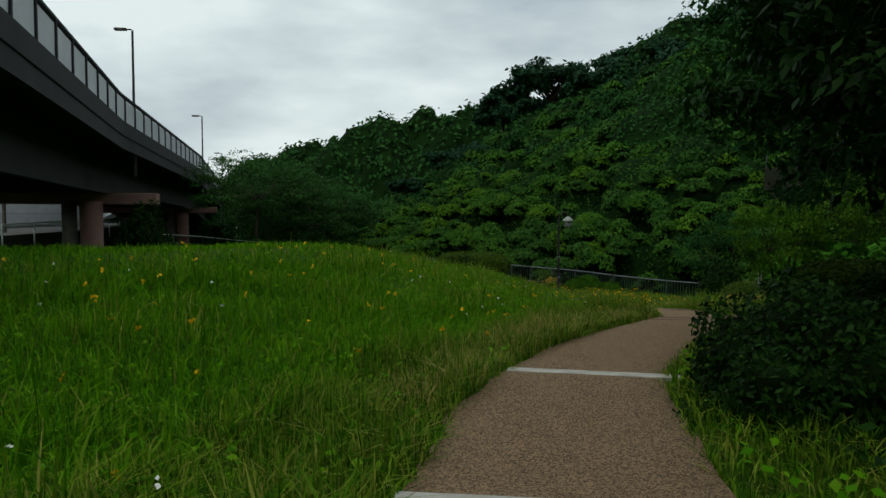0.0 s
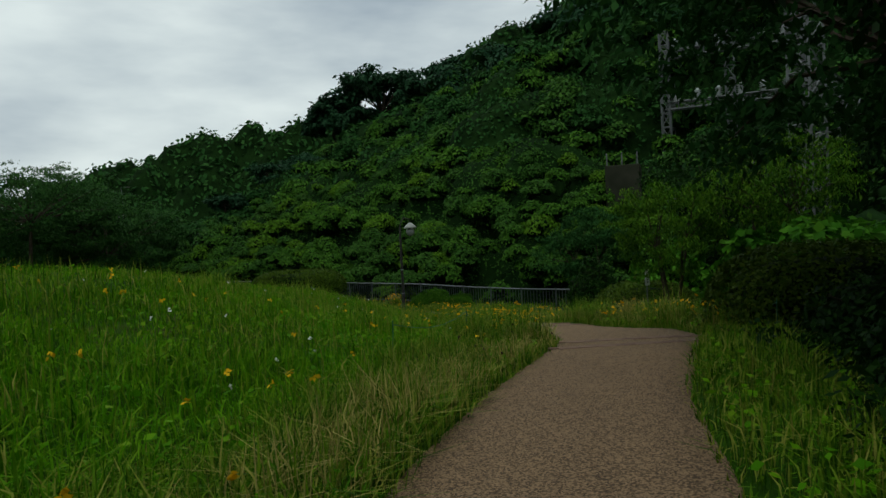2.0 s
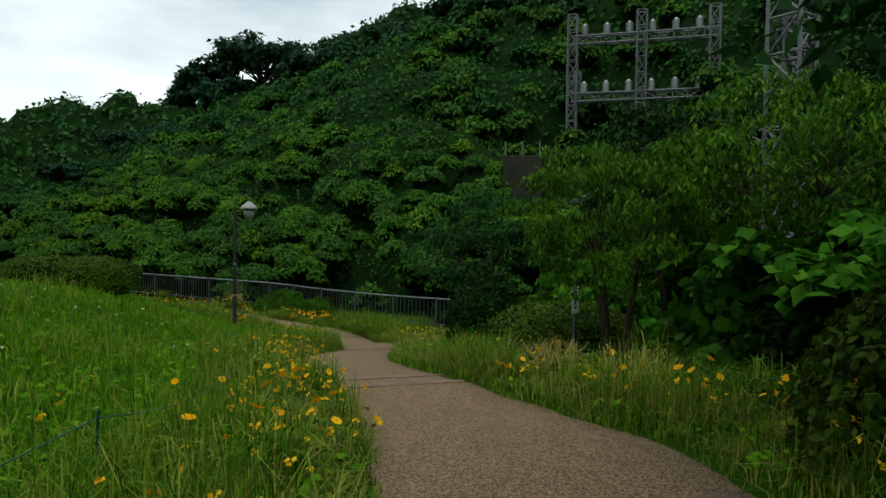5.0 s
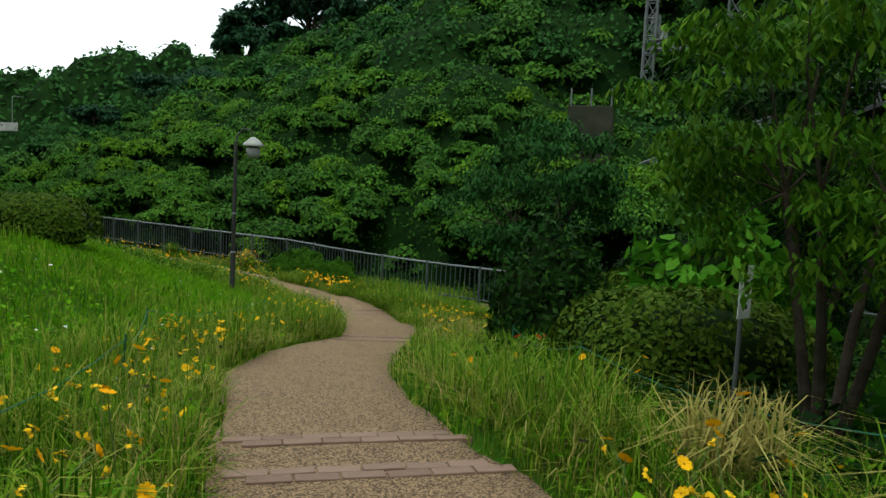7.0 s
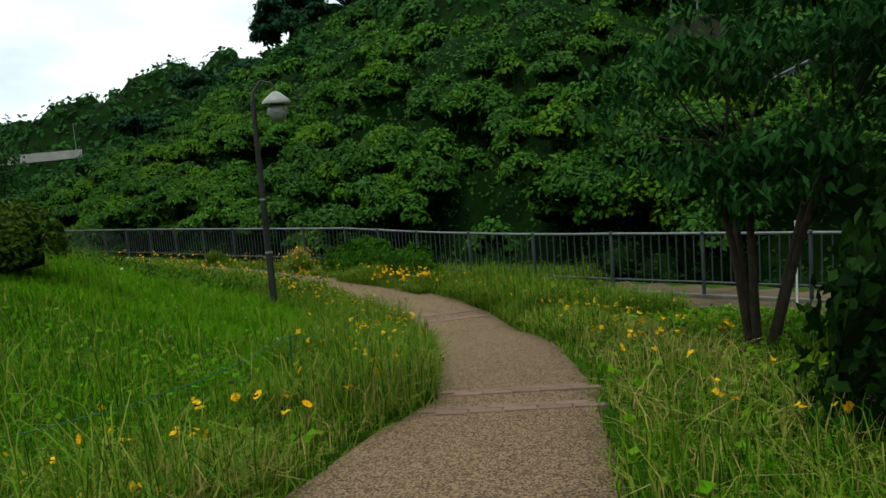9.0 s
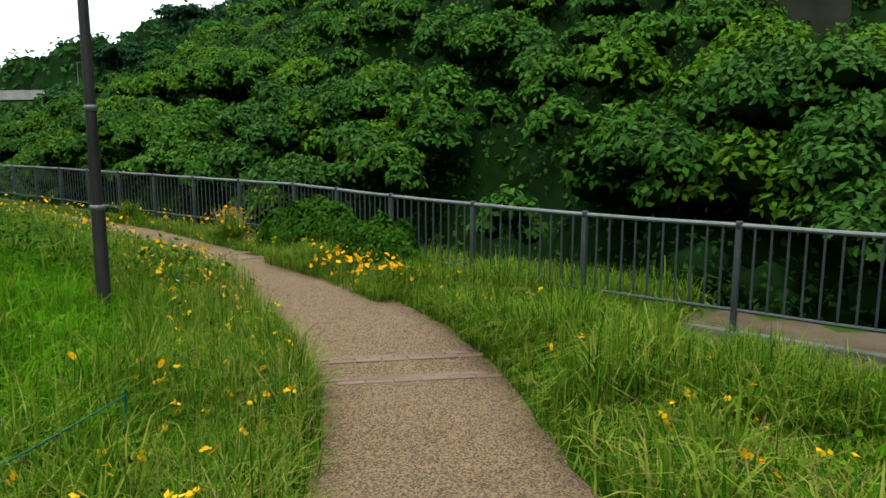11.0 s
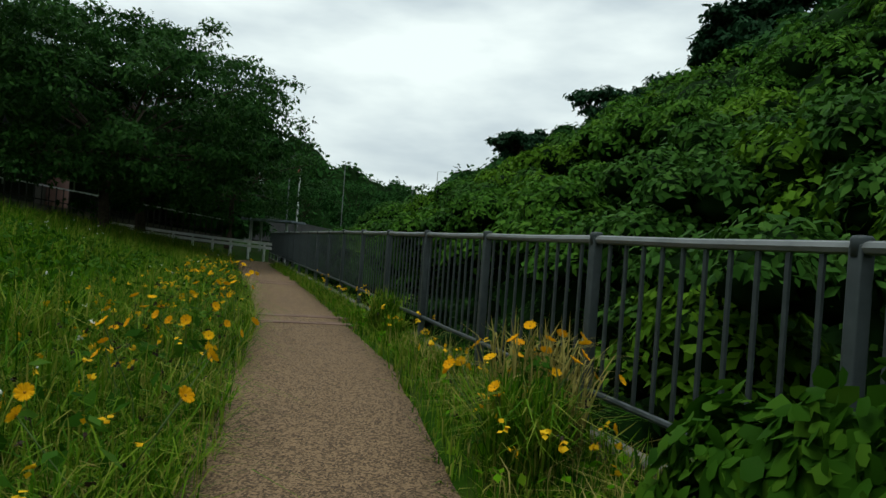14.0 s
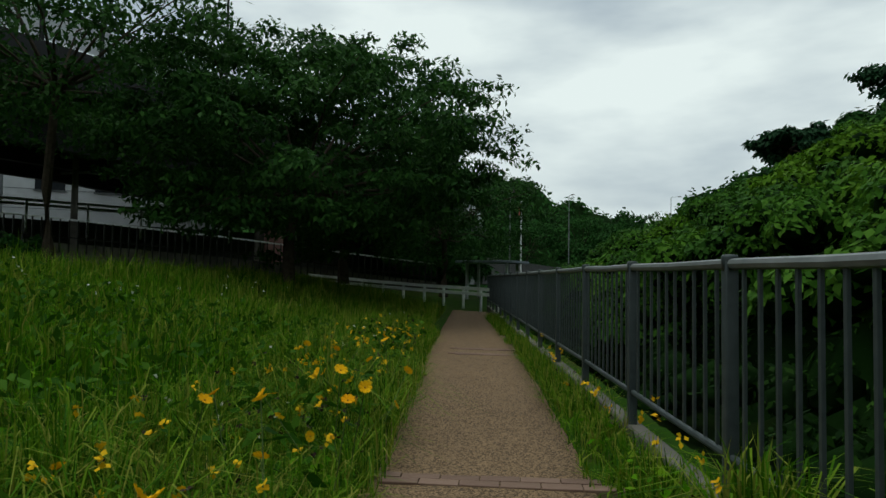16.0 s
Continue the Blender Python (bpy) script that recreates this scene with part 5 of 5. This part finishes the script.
def house(x, y, z, rz, w, d, h, label, windows, roof_mat, gable=0.6):
    host = thing("house", x, y, z, rz, label, "house")
    bm = bmesh.new()
    box(bm, -w / 2, -d / 2, -1.5, w / 2, d / 2, h, 0.02)
    part("wall", bm, M_HOUSE, host)
    bm = bmesh.new()
    o = 0.2
    v = [bm.verts.new(p) for p in ((-w / 2 - o, -d / 2 - o, h), (w / 2 + o, -d / 2 - o, h), (w / 2 + o, 0, h + gable), (-w / 2 - o, 0, h + gable), (-w / 2 - o, d / 2 + o, h), (w / 2 + o, d / 2 + o, h))]
    for f in ((0, 1, 2, 3), (3, 2, 5, 4), (0, 3, 4), (1, 5, 2), (0, 4, 5, 1)):
        bm.faces.new([v[i] for i in f])
    bmesh.ops.translate(bm, verts=bm.verts, vec=(0, 0, 0.004))
    part("roof", bm, roof_mat, host)
    for (wx, wz, ww, wh) in windows:
        bm = bmesh.new()
        box(bm, wx - ww / 2, -d / 2 - 0.03, wz - wh / 2, wx + ww / 2, -d / 2 - 0.004, wz + wh / 2, 0.01)
        win = part("window", bm, M_GLASS, host)
        bm = bmesh.new()
        box(bm, wx - ww / 2 - 0.05, -d / 2 - 0.06, wz - wh / 2 - 0.06, wx + ww / 2 + 0.05, -d / 2 - 0.004, wz - wh / 2, 0.005)
        part("sill", bm, M_STEEL, win)
    for k in range(4):
        bm = bmesh.new()
        box(bm, -w / 2, -d / 2 - 0.012, 0.3 + k * h / 4.5, w / 2, -d / 2 - 0.004, 0.32 + k * h / 4.5)
        part("siding_joint", bm, M_STEEL, host)
    return host


house(-31.8, 40.9, 0.4, 72, 8.5, 5.0, 3.6, "white siding house with dark windows above the road", [(-2.6, 2.3, 1.1, 0.8), (-0.4, 2.3, 1.1, 0.8), (1.9, 2.3, 1.1, 0.8)], M_ROOF)
house(-35.6, 32.2, -0.3, 40, 9.0, 5.0, 4.9, "white two-storey building with dark windows", [(x_, z_, 1.0, 0.8) for x_ in (-3.4, -1.6, 0.6, 2.6, 3.9) for z_ in (1.6, 3.6)], M_HOUSE, 0.1)
house(-37.5, 62.5, 0.0, 55, 9.0, 6.0, 3.0, "low building with a grey-blue roof behind the bridge", [(-1.0, 1.2, 0.9, 0.7), (1.5, 1.2, 0.9, 0.7)], M_ROOF, 0.9)
host = thing("road_railing", 0, 0, 0, 0, "dark railing along the raised road", "railing")
rl = [(-17.5, 30.5, -0.2), (-18.5, 35.0, -0.25), (-18.8, 40.0, -0.5), (-17.5, 44.5, -0.95), (-16.6, 47.0, -1.2)]
ribbon([(0, 0.55), (0, 0.60), (0.04, 0.60), (0.04, 0.55)], rl, M_WHITE, "top_rail", host)
ribbon([(0, 0.08), (0, 0.12), (0.04, 0.12), (0.04, 0.08)], rl, M_LAMPPOLE, "bottom_rail", host)
bar_bm = bmesh.new()
box(bar_bm, -0.018, -0.018, -0.3, 0.018, 0.018, 0.57, 0.003)
bar2 = bpy.data.meshes.new("baluster")
bar_bm.to_mesh(bar2)
bar_bm.free()
bar2.materials.append(M_LAMPPOLE)
for p, d in line_at(rl, 0.22):
    o = new("baluster", bar2)
    o.parent = host
    o.matrix_basis = pose(p.x, p.y, p.z, 0, 0, math.degrees(math.atan2(d.y, d.x)))
wall = ribbon([(0.05, -2.2), (0.05, -0.05), (0.35, -0.05), (0.35, -2.2)], rl, M_DARKCONC, "retaining_wall", None)
tagged(wall, "stained concrete retaining wall below the raised road", "wall", kind="structure")

# a little shelter past the guard rail
host = thing("shelter", -14.2, 47.2, -1.95, 20, "small dark shelter with pale posts past the guard rail", "shelter")
for k, (x, y) in enumerate(((-0.7, -0.4), (0.7, -0.4), (-0.7, 0.5), (0.7, 0.5))):
    bm = bmesh.new()
    box(bm, x - 0.04, y - 0.04, -0.2, x + 0.04, y + 0.04, 1.35, 0.006)
    part("post", bm, M_HOUSE, host)
bm = bmesh.new()
box(bm, -1.0, -0.7, 1.35, 1.0, 0.8, 1.43, 0.015)
part("roof", bm, M_ROOF, host)
host = thing("road_sign", -26.0, 62.0, -0.5, -40, "small red sign board on a white pole", "sign")
bm = bmesh.new()
tube(bm, [(0, 0, -1), (0, 0, 4.2)], 0.05, 8)
part("pole", bm, M_WHITE, host)
bm = bmesh.new()
box(bm, -0.85, -0.03, 3.3, -0.06, 0.03, 4.0, 0.01)
part("board", bm, M_REDSIGN, host)
for x, y, h in ((-24.8, 31.0, 6.4), (-19.5, 36.0, 4.6)):
    host = thing("utility_pole", x, y, gz1(x, y), 30, "concrete utility pole with cross arms", "pole", "utility poles")
    bm = bmesh.new()
    tube(bm, [(0, 0, -0.3), (0, 0, h)], [0.11, 0.08], 10)
    part("pole", bm, M_DARKCONC, host)
    for k in (0.3, 0.75):
        bm = bmesh.new()
        box(bm, -0.5, -0.03, h - k - 0.03, 0.5, 0.03, h - k + 0.03, 0.004)
        part("cross_arm", bm, M_STEEL, host)


# ---- the substation on the slope ----
def truss(bm, a, b, w, n, r=0.03, r2=0.018):
    """A square lattice beam or mast from a to b."""
    a, b = Vector(a), Vector(b)
    d = (b - a).normalized()
    q = d.to_track_quat("Z", "Y")
    cs = [q @ Vector((sx * w / 2, sy * w / 2, 0)) for sx, sy in ((-1, -1), (1, -1), (1, 1), (-1, 1))]
    for c in cs:
        tube(bm, [a + c, b + c], r, 4)
    for i in range(n):
        p0, p1 = a.lerp(b, i / n), a.lerp(b, (i + 1) / n)
        for k in range(4):
            c0, c1 = cs[k], cs[(k + 1) % 4]
            tube(bm, [p0 + c0, p1 + c1] if i % 2 else [p0 + c1, p1 + c0], r2, 4)
            tube(bm, [p1 + c0, p1 + c1], r2, 4)
    return bm


def insulator(bm, x, y, z, h, r):
    prof = [(r * 0.3, 0)]
    for k in range(5):
        prof += [(r, h * (k + 0.3) / 5.5), (r * 0.45, h * (k + 0.8) / 5.5)]
    lathe(bm, prof + [(r * 0.3, h)], 10, (x, y, z))


sub = thing("substation_frame", 22.05, 38.2, 6.9, -32, "tall steel lattice portal of a hillside substation", "steel frame")
for x in (-3.2, 0.2, 3.6):
    bm = bmesh.new()
    truss(bm, (x, 0, -6), (x, 0, 4.7), 0.45, 14, 0.05, 0.028)
    part("mast", bm, M_STEEL, sub)
for z in (0.5, 3.4):
    bm = bmesh.new()
    truss(bm, (-3.2, 0, z), (3.8, 0, z), 0.4, 10, 0.05, 0.028)
    beam = part("beam", bm, M_STEEL, sub)
    for k in range(6):
        bm = bmesh.new()
        insulator(bm, -2.6 + k * 1.1, 0, z + 0.24, 0.6, 0.2)
        part("insulator", bm, M_PORC, beam, "pale ribbed porcelain insulator")
for y in (2.5, 5.0):
    bm = bmesh.new()
    truss(bm, (-3.2, y, -6), (-3.2, y, 2.4), 0.35, 12, 0.045, 0.025)
    part("mast", bm, M_STEEL, sub)
mast = thing("lattice_mast", 11.6, 16.3, -1.6, 20, "pale steel lattice mast rising out of the bushes", "mast")
bm = bmesh.new()
truss(bm, (0, 0, 0), (0, 0, 7.2), 0.5, 13, 0.035, 0.02)
part("mast", bm, M_STEEL, mast)
bm = bmesh.new()
truss(bm, (0, 0, 5.6), (5.5, 2.5, 5.6), 0.4, 9, 0.03, 0.018)
part("beam", bm, M_STEEL, mast)
block = thing("concrete_block", 14.6, 34.6, 0.4, -25, "stained concrete abutment block half hidden in vines", "concrete block")
bm = bmesh.new()
box(bm, -0.8, -0.8, -1, 0.8, 1.2, 3.3, 0.05)
part("block", bm, M_OLDCONC, block)
for x in (-0.7, 0.0, 0.7):
    bm = bmesh.new()
    tube(bm, [(x, -0.7, 3.25), (x, -0.7, 3.9)], 0.03, 6)
    part("railing_post", bm, M_STEEL, block)
plat = thing("steel_gangway", 16.4, 33.6, 1.4, -58, "sloping steel lattice gangway with pale cabinets", "gangway")
bm = bmesh.new()
truss(bm, (0, 0, 0), (7.5, 0.5, 2.6), 0.7, 12, 0.05, 0.03)
part("truss", bm, M_STEEL, plat)
bm = bmesh.new()
box(bm, -0.5, -0.6, -0.55, 7.6, 0.6, -0.42, 0.01, Matrix.Rotation(-0.33, 4, "Y"))
part("walkway", bm, M_BRIDGE, plat)
for x, z in ((1.0, 0.4), (1.9, 0.65), (3.6, 1.3)):
    bm = bmesh.new()
    box(bm, x - 0.25, 0.5, z, x + 0.25, 0.9, z + 0.95, 0.02)
    part("cabinet", bm, M_PORC, plat, "pale equipment cabinet")


# ---- clumps at the fence ----
def tuft(x, y, r, h, n, mat, label, lean=0.7):
    rng = np.random.default_rng(int(97 * x + 31 * y) % 1000)
    a, q = rng.uniform(0, 2 * np.pi, n), r * np.sqrt(rng.uniform(0, 1, n))
    px, py = q * np.cos(a), q * np.sin(a)
    ob = blades("grass_tuft", np.stack([px, py, np.zeros(n)], 1), h * rng.uniform(0.45, 1.15, n), 0.008, lean, mat, arched=True)
    ob.matrix_world = pose(x, y, gz1(x, y) + 0.01)
    tagged(ob, label, "grass", kind="stuff")


tuft(0.62, 32.85, 0.13, 0.42, 420, M_TALL, "tall green grass tuft leaning on the railing")
tuft(0.98, 32.45, 0.10, 0.26, 240, M_TALL, "small grass tuft at the railing's foot")
tuft(3.08, 30.25, 0.2, 0.52, 420, M_STRAW, "dry straw-coloured weed clump leaning over the path", 0.42)
tuft(3.15, 29.95, 0.14, 0.4, 420, M_TALL, "green weed clump beside the dry stalks")
for x, y, r, h in ((6.35, 13.2, 0.2, 0.42), (6.55, 12.2, 0.22, 0.45), (6.2, 14.6, 0.18, 0.36), (6.9, 11.2, 0.2, 0.4), (4.15, 12.6, 0.18, 0.34), (3.75, 10.4, 0.2, 0.36), (6.6, 16.4, 0.18, 0.34)):
    tuft(x, y, r, h, 330, M_STRAW if h > 0.4 else M_TALL, "leaning clump of long grass on the verge" if h <= 0.4 else "leaning clump of yellowed grass stalks on the verge", 0.8)


# ---- flowers ----
def flower(h, r, petal_mat, label, bend, open_=0.25):
    host = thing("coreopsis_flower", 0, 0, 0, 0, label, "flower", "wild flowers on the verges")
    bm = bmesh.new()
    top = Vector((bend * h, 0, h))
    tube(bm, [(0, 0, -0.03), (0.25 * bend * h, 0, 0.5 * h), top], [0.003, 0.0025, 0.002], 4, cap=False)
    part("stem", bm, M_STEM, host)
    bm = bmesh.new()
    for k in range(8):
        a = 2 * math.pi * k / 8
        rot = Matrix.Translation(top) @ Matrix.Rotation(0.9 * bend + 0.5, 4, "Y") @ Matrix.Rotation(a, 4, "Z")
        pts = [(0.04 * r, -0.08 * r, 0), (0.04 * r, 0.08 * r, 0), (0.65 * r, 0.28 * r, open_ * 0.6 * r), (0.97 * r, 0.25 * r, open_ * 0.7 * r), (0.88 * r, 0.1 * r, open_ * 0.85 * r), (1.04 * r, 0.0, open_ * 0.7 * r), (0.88 * r, -0.1 * r, open_ * 0.85 * r), (0.97 * r, -0.25 * r, open_ * 0.7 * r), (0.65 * r, -0.28 * r, open_ * 0.6 * r)]
        bm.faces.new([bm.verts.new(rot @ Vector(p)) for p in pts])
    part("petals", bm, petal_mat, host)
    bm = bmesh.new()
    lathe(bm, [(0.05 * r, -0.10 * r), (0.15 * r, 0.0), (0.16 * r, 0.10 * r), (0.08 * r, 0.18 * r)], 8)
    bmesh.ops.transform(bm, matrix=Matrix.Translation(top) @ Matrix.Rotation(0.9 * bend + 0.5, 4, "Y"), verts=bm.verts)
    part("centre", bm, M_CENTRE, host)
    return host


KINDS = [flower(0.27, 0.026, M_YELLOW, "yellow coreopsis flower on a thin green stem", 0.2), flower(0.32, 0.023, M_YELLOW, "yellow coreopsis flower on a thin green stem", 0.45, 0.5), flower(0.23, 0.028, M_YELLOW, "yellow coreopsis flower on a thin green stem", -0.3, 0.1)]
REDS = [flower(0.30, 0.032, M_RED, "red blanket flower on a thin green stem", 0.25)]
SPOTS = [(3.75, 9.6, 0.25, 8), (3.9, 10.9, 0.3, 16), (3.85, 12.2, 0.3, 14), (3.95, 13.5, 0.28, 12), (3.7, 15.0, 0.35, 16), (3.85, 16.6, 0.3, 14), (4.15, 17.9, 0.3, 10), (4.6, 19.2, 0.25, 10), (6.35, 10.6, 0.35, 9), (6.5, 11.7, 0.4, 12), (6.3, 12.9, 0.35, 12), (6.15, 14.3, 0.3, 9), (5.95, 15.6, 0.25, 10), (6.25, 17.2, 0.3, 6),
         (4.75, 21.5, 0.3, 8), (4.6, 23.0, 0.3, 10), (4.2, 24.6, 0.35, 12), (3.6, 26.0, 0.4, 14), (2.8, 27.4, 0.45, 16), (1.75, 29.2, 0.35, 14), (0.75, 30.3, 0.35, 14), (-0.3, 31.4, 0.35, 12), (-1.5, 32.7, 0.35, 10), (5.55, 26.5, 0.22, 16), (5.35, 26.75, 0.18, 24), (4.85, 27.5, 0.18, 24), (5.0, 27.2, 0.25, 26), (4.5, 27.85, 0.22, 20), (3.1, 30.2, 0.12, 20), (6.45, 12.6, 0.25, 16), (6.4, 11.8, 0.2, 12), (3.8, 11.4, 0.22, 14), (3.85, 13.0, 0.2, 12), (2.0, 28.1, 0.5, 8), (6.6, 24.6, 0.25, 8)]
random.seed(5)
used = set()
for cx_, cy_, sp_, n in SPOTS:
    for _ in range(round(n * 0.36)):
        x, y = cx_ + random.gauss(0, sp_), cy_ + random.gauss(0, sp_)
        xl, xr = float(np.interp(y, LY, LX)), float(np.interp(y, RY, RX))
        if xl - 0.02 < x < xr + 0.02:
            x = xl - random.uniform(0.03, 0.25) if x < (xl + xr) / 2 else xr + random.uniform(0.03, 0.25)
        if float(beyond(np.array(x), np.array(y))) > -0.1:
            continue
        src = random.choice(KINDS)
        m = pose(x, y, gz1(x, y) + random.uniform(-0.06, 0.03), random.gauss(0, 20), random.gauss(0, 20), random.uniform(0, 360))
        if src not in used:
            used.add(src)
            src.matrix_world = m
        else:
            copy_thing(src, m)
tall_one = flower(0.52, 0.027, M_YELLOW, "yellow-orange flower on a tall leaning stem", 0.3, 0.4)
tall_one.matrix_world = pose(3.05, 30.2, gz1(3.05, 30.2), 8, 5, 40)
for k in range(22):
    x, y = 3.02 + abs(random.gauss(0, 0.1)), 30.2 + random.gauss(0, 0.13)
    copy_thing(tall_one, pose(x, y, gz1(x, y) - random.uniform(0, 0.2), random.gauss(0, 14), random.gauss(0, 14), random.uniform(0, 360)))
for k in range(26):
    y = random.uniform(9.5, 14.5)
    x = float(np.interp(y, RY, RX)) + random.uniform(0.35, 0.9) if k % 2 else float(np.interp(y, LY, LX)) - random.uniform(0.1, 0.5)
    copy_thing(tall_one, pose(x, y, gz1(x, y) - random.uniform(0.1, 0.24), random.gauss(0, 14), random.gauss(0, 14), random.uniform(0, 360)))
for k in range(62):
    y = random.uniform(26.5, 34.0)
    x = float(np.interp(y, LY, LX)) - abs(random.gauss(0.15, 0.5)) + 0.05
    copy_thing(tall_one, pose(x, y, gz1(x, y) - random.uniform(0.02, 0.2), random.gauss(0, 14), random.gauss(0, 14), random.uniform(0, 360)))
for k in range(84):
    u = random.uniform(0, 1)
    x, y = 5.78 - 0.95 * u + random.gauss(0, 0.10), 26.15 + 1.1 * u + random.gauss(0, 0.10)
    if x > float(np.interp(y, RY, RX)) - 0.22 and float(beyond(np.array(x), np.array(y))) < -0.12:
        copy_thing(random.choice(KINDS), pose(x, y, gz1(x, y) + random.uniform(-0.02, 0.08), random.gauss(0, 18), random.gauss(0, 18), random.uniform(0, 360)))
for src in KINDS + REDS:
    if src not in used:
        src.matrix_world = pose(6.5, 16.2, gz1(6.5, 16.2), 10, 6, 40)
for x, y in ((6.35, 15.9), (6.75, 16.5), (6.95, 16.9)):
    copy_thing(REDS[0], pose(x, y, gz1(x, y), random.gauss(0, 6), random.gauss(0, 6), random.uniform(0, 360)))


def dots(name, n, keep, lo, hi, size, mat, label, area=(-9, 9, 7, 36)):
    """Small blooms or seed heads scattered through the grass, too many to count."""
    x, y, dl, dr, v = field(n, *area)
    k = keep(x, y, dl, dr, v)
    x, y = x[k], y[k]
    base = np.stack([x, y, ground_z(x, y) + RNG.uniform(lo, hi, len(x))], 1)
    P = np.repeat(base, 5, 0) + RNG.normal(0, size * 0.25, (5 * len(x), 3))
    N = np.repeat(unit(RNG.normal(size=(len(x), 3)) + np.array([0, 0, 1.2])), 5, 0)
    return tagged(leaves(name, P, N, np.full(len(P), size), mat, aspect=0.9, droop=0.0, jitter=0.35), label, "flowers", kind="stuff")


dots("far_blooms", 8200, lambda x, y, dl, dr, v: (v < -0.1) & (((dl > 0.05) & (dl < 0.9) & (y > 16)) | ((dr > 0.05) & (dr < 0.9) & (y > 17))), 0.17, 0.36, 0.022, M_YELLOWI, "many small yellow blooms along the verges")
dots("bank_blooms", 1300, lambda x, y, dl, dr, v: (v < -0.1) & (dl > -0.05) & (dl < 1.1), 0.24, 0.42, 0.020, M_YELLOWI, "yellow-orange blooms crowding the bank beside the path", (-5, 4, 26, 36))
dots("bank_seed_heads", 2400, lambda x, y, dl, dr, v: (v < -0.1) & (dl > -0.1) & (dl < 0.9), 0.2, 0.44, 0.013, M_SEED, "dark spent seed heads among the bank flowers", (-5, 4, 26, 36))
dots("verge_blooms", 1100, lambda x, y, dl, dr, v: ((dl > 0.0) & (dl < 0.7)) | ((dr > 0.05) & (dr < 0.6) & (y < 13)), 0.2, 0.36, 0.018, M_YELLOWI, "yellow-orange blooms in the verge clumps", (3, 8, 9, 17))
dots("seed_heads", 3800, lambda x, y, dl, dr, v: (v < -0.1) & (((dl > -0.1) & (dl < 0.9)) | ((dr > -0.05) & (dr < 0.9))), 0.10, 0.34, 0.014, M_SEED, "dark seed heads among the verge grasses")
dots("white_blooms", 900, lambda x, y, dl, dr, v: (dl > 0.4) & (dl < 4.5) & (np.sin(x * 1.3) * np.sin(y * 1.1) > 0.2), 0.12, 0.24, 0.016, M_WHITEP, "tiny white blooms in the lawn", (-8, 6, 0, 36))
dots("lawn_blooms", 260, lambda x, y, dl, dr, v: (dl > 0.2) & (dl < 5), 0.15, 0.26, 0.028, M_YELLOWI, "scattered yellow blooms in the lawn", (-8, 6, 0, 12))
dots("bank_white_blooms", 700, lambda x, y, dl, dr, v: (dl > 0.5) & (dl < 5.5) & (np.sin(x * 2.1 + 1) * np.sin(y * 1.9) > 0.35), 0.24, 0.42, 0.013, M_WHITEP, "clusters of small white blooms over the bank", (-8, 3, 27, 38))
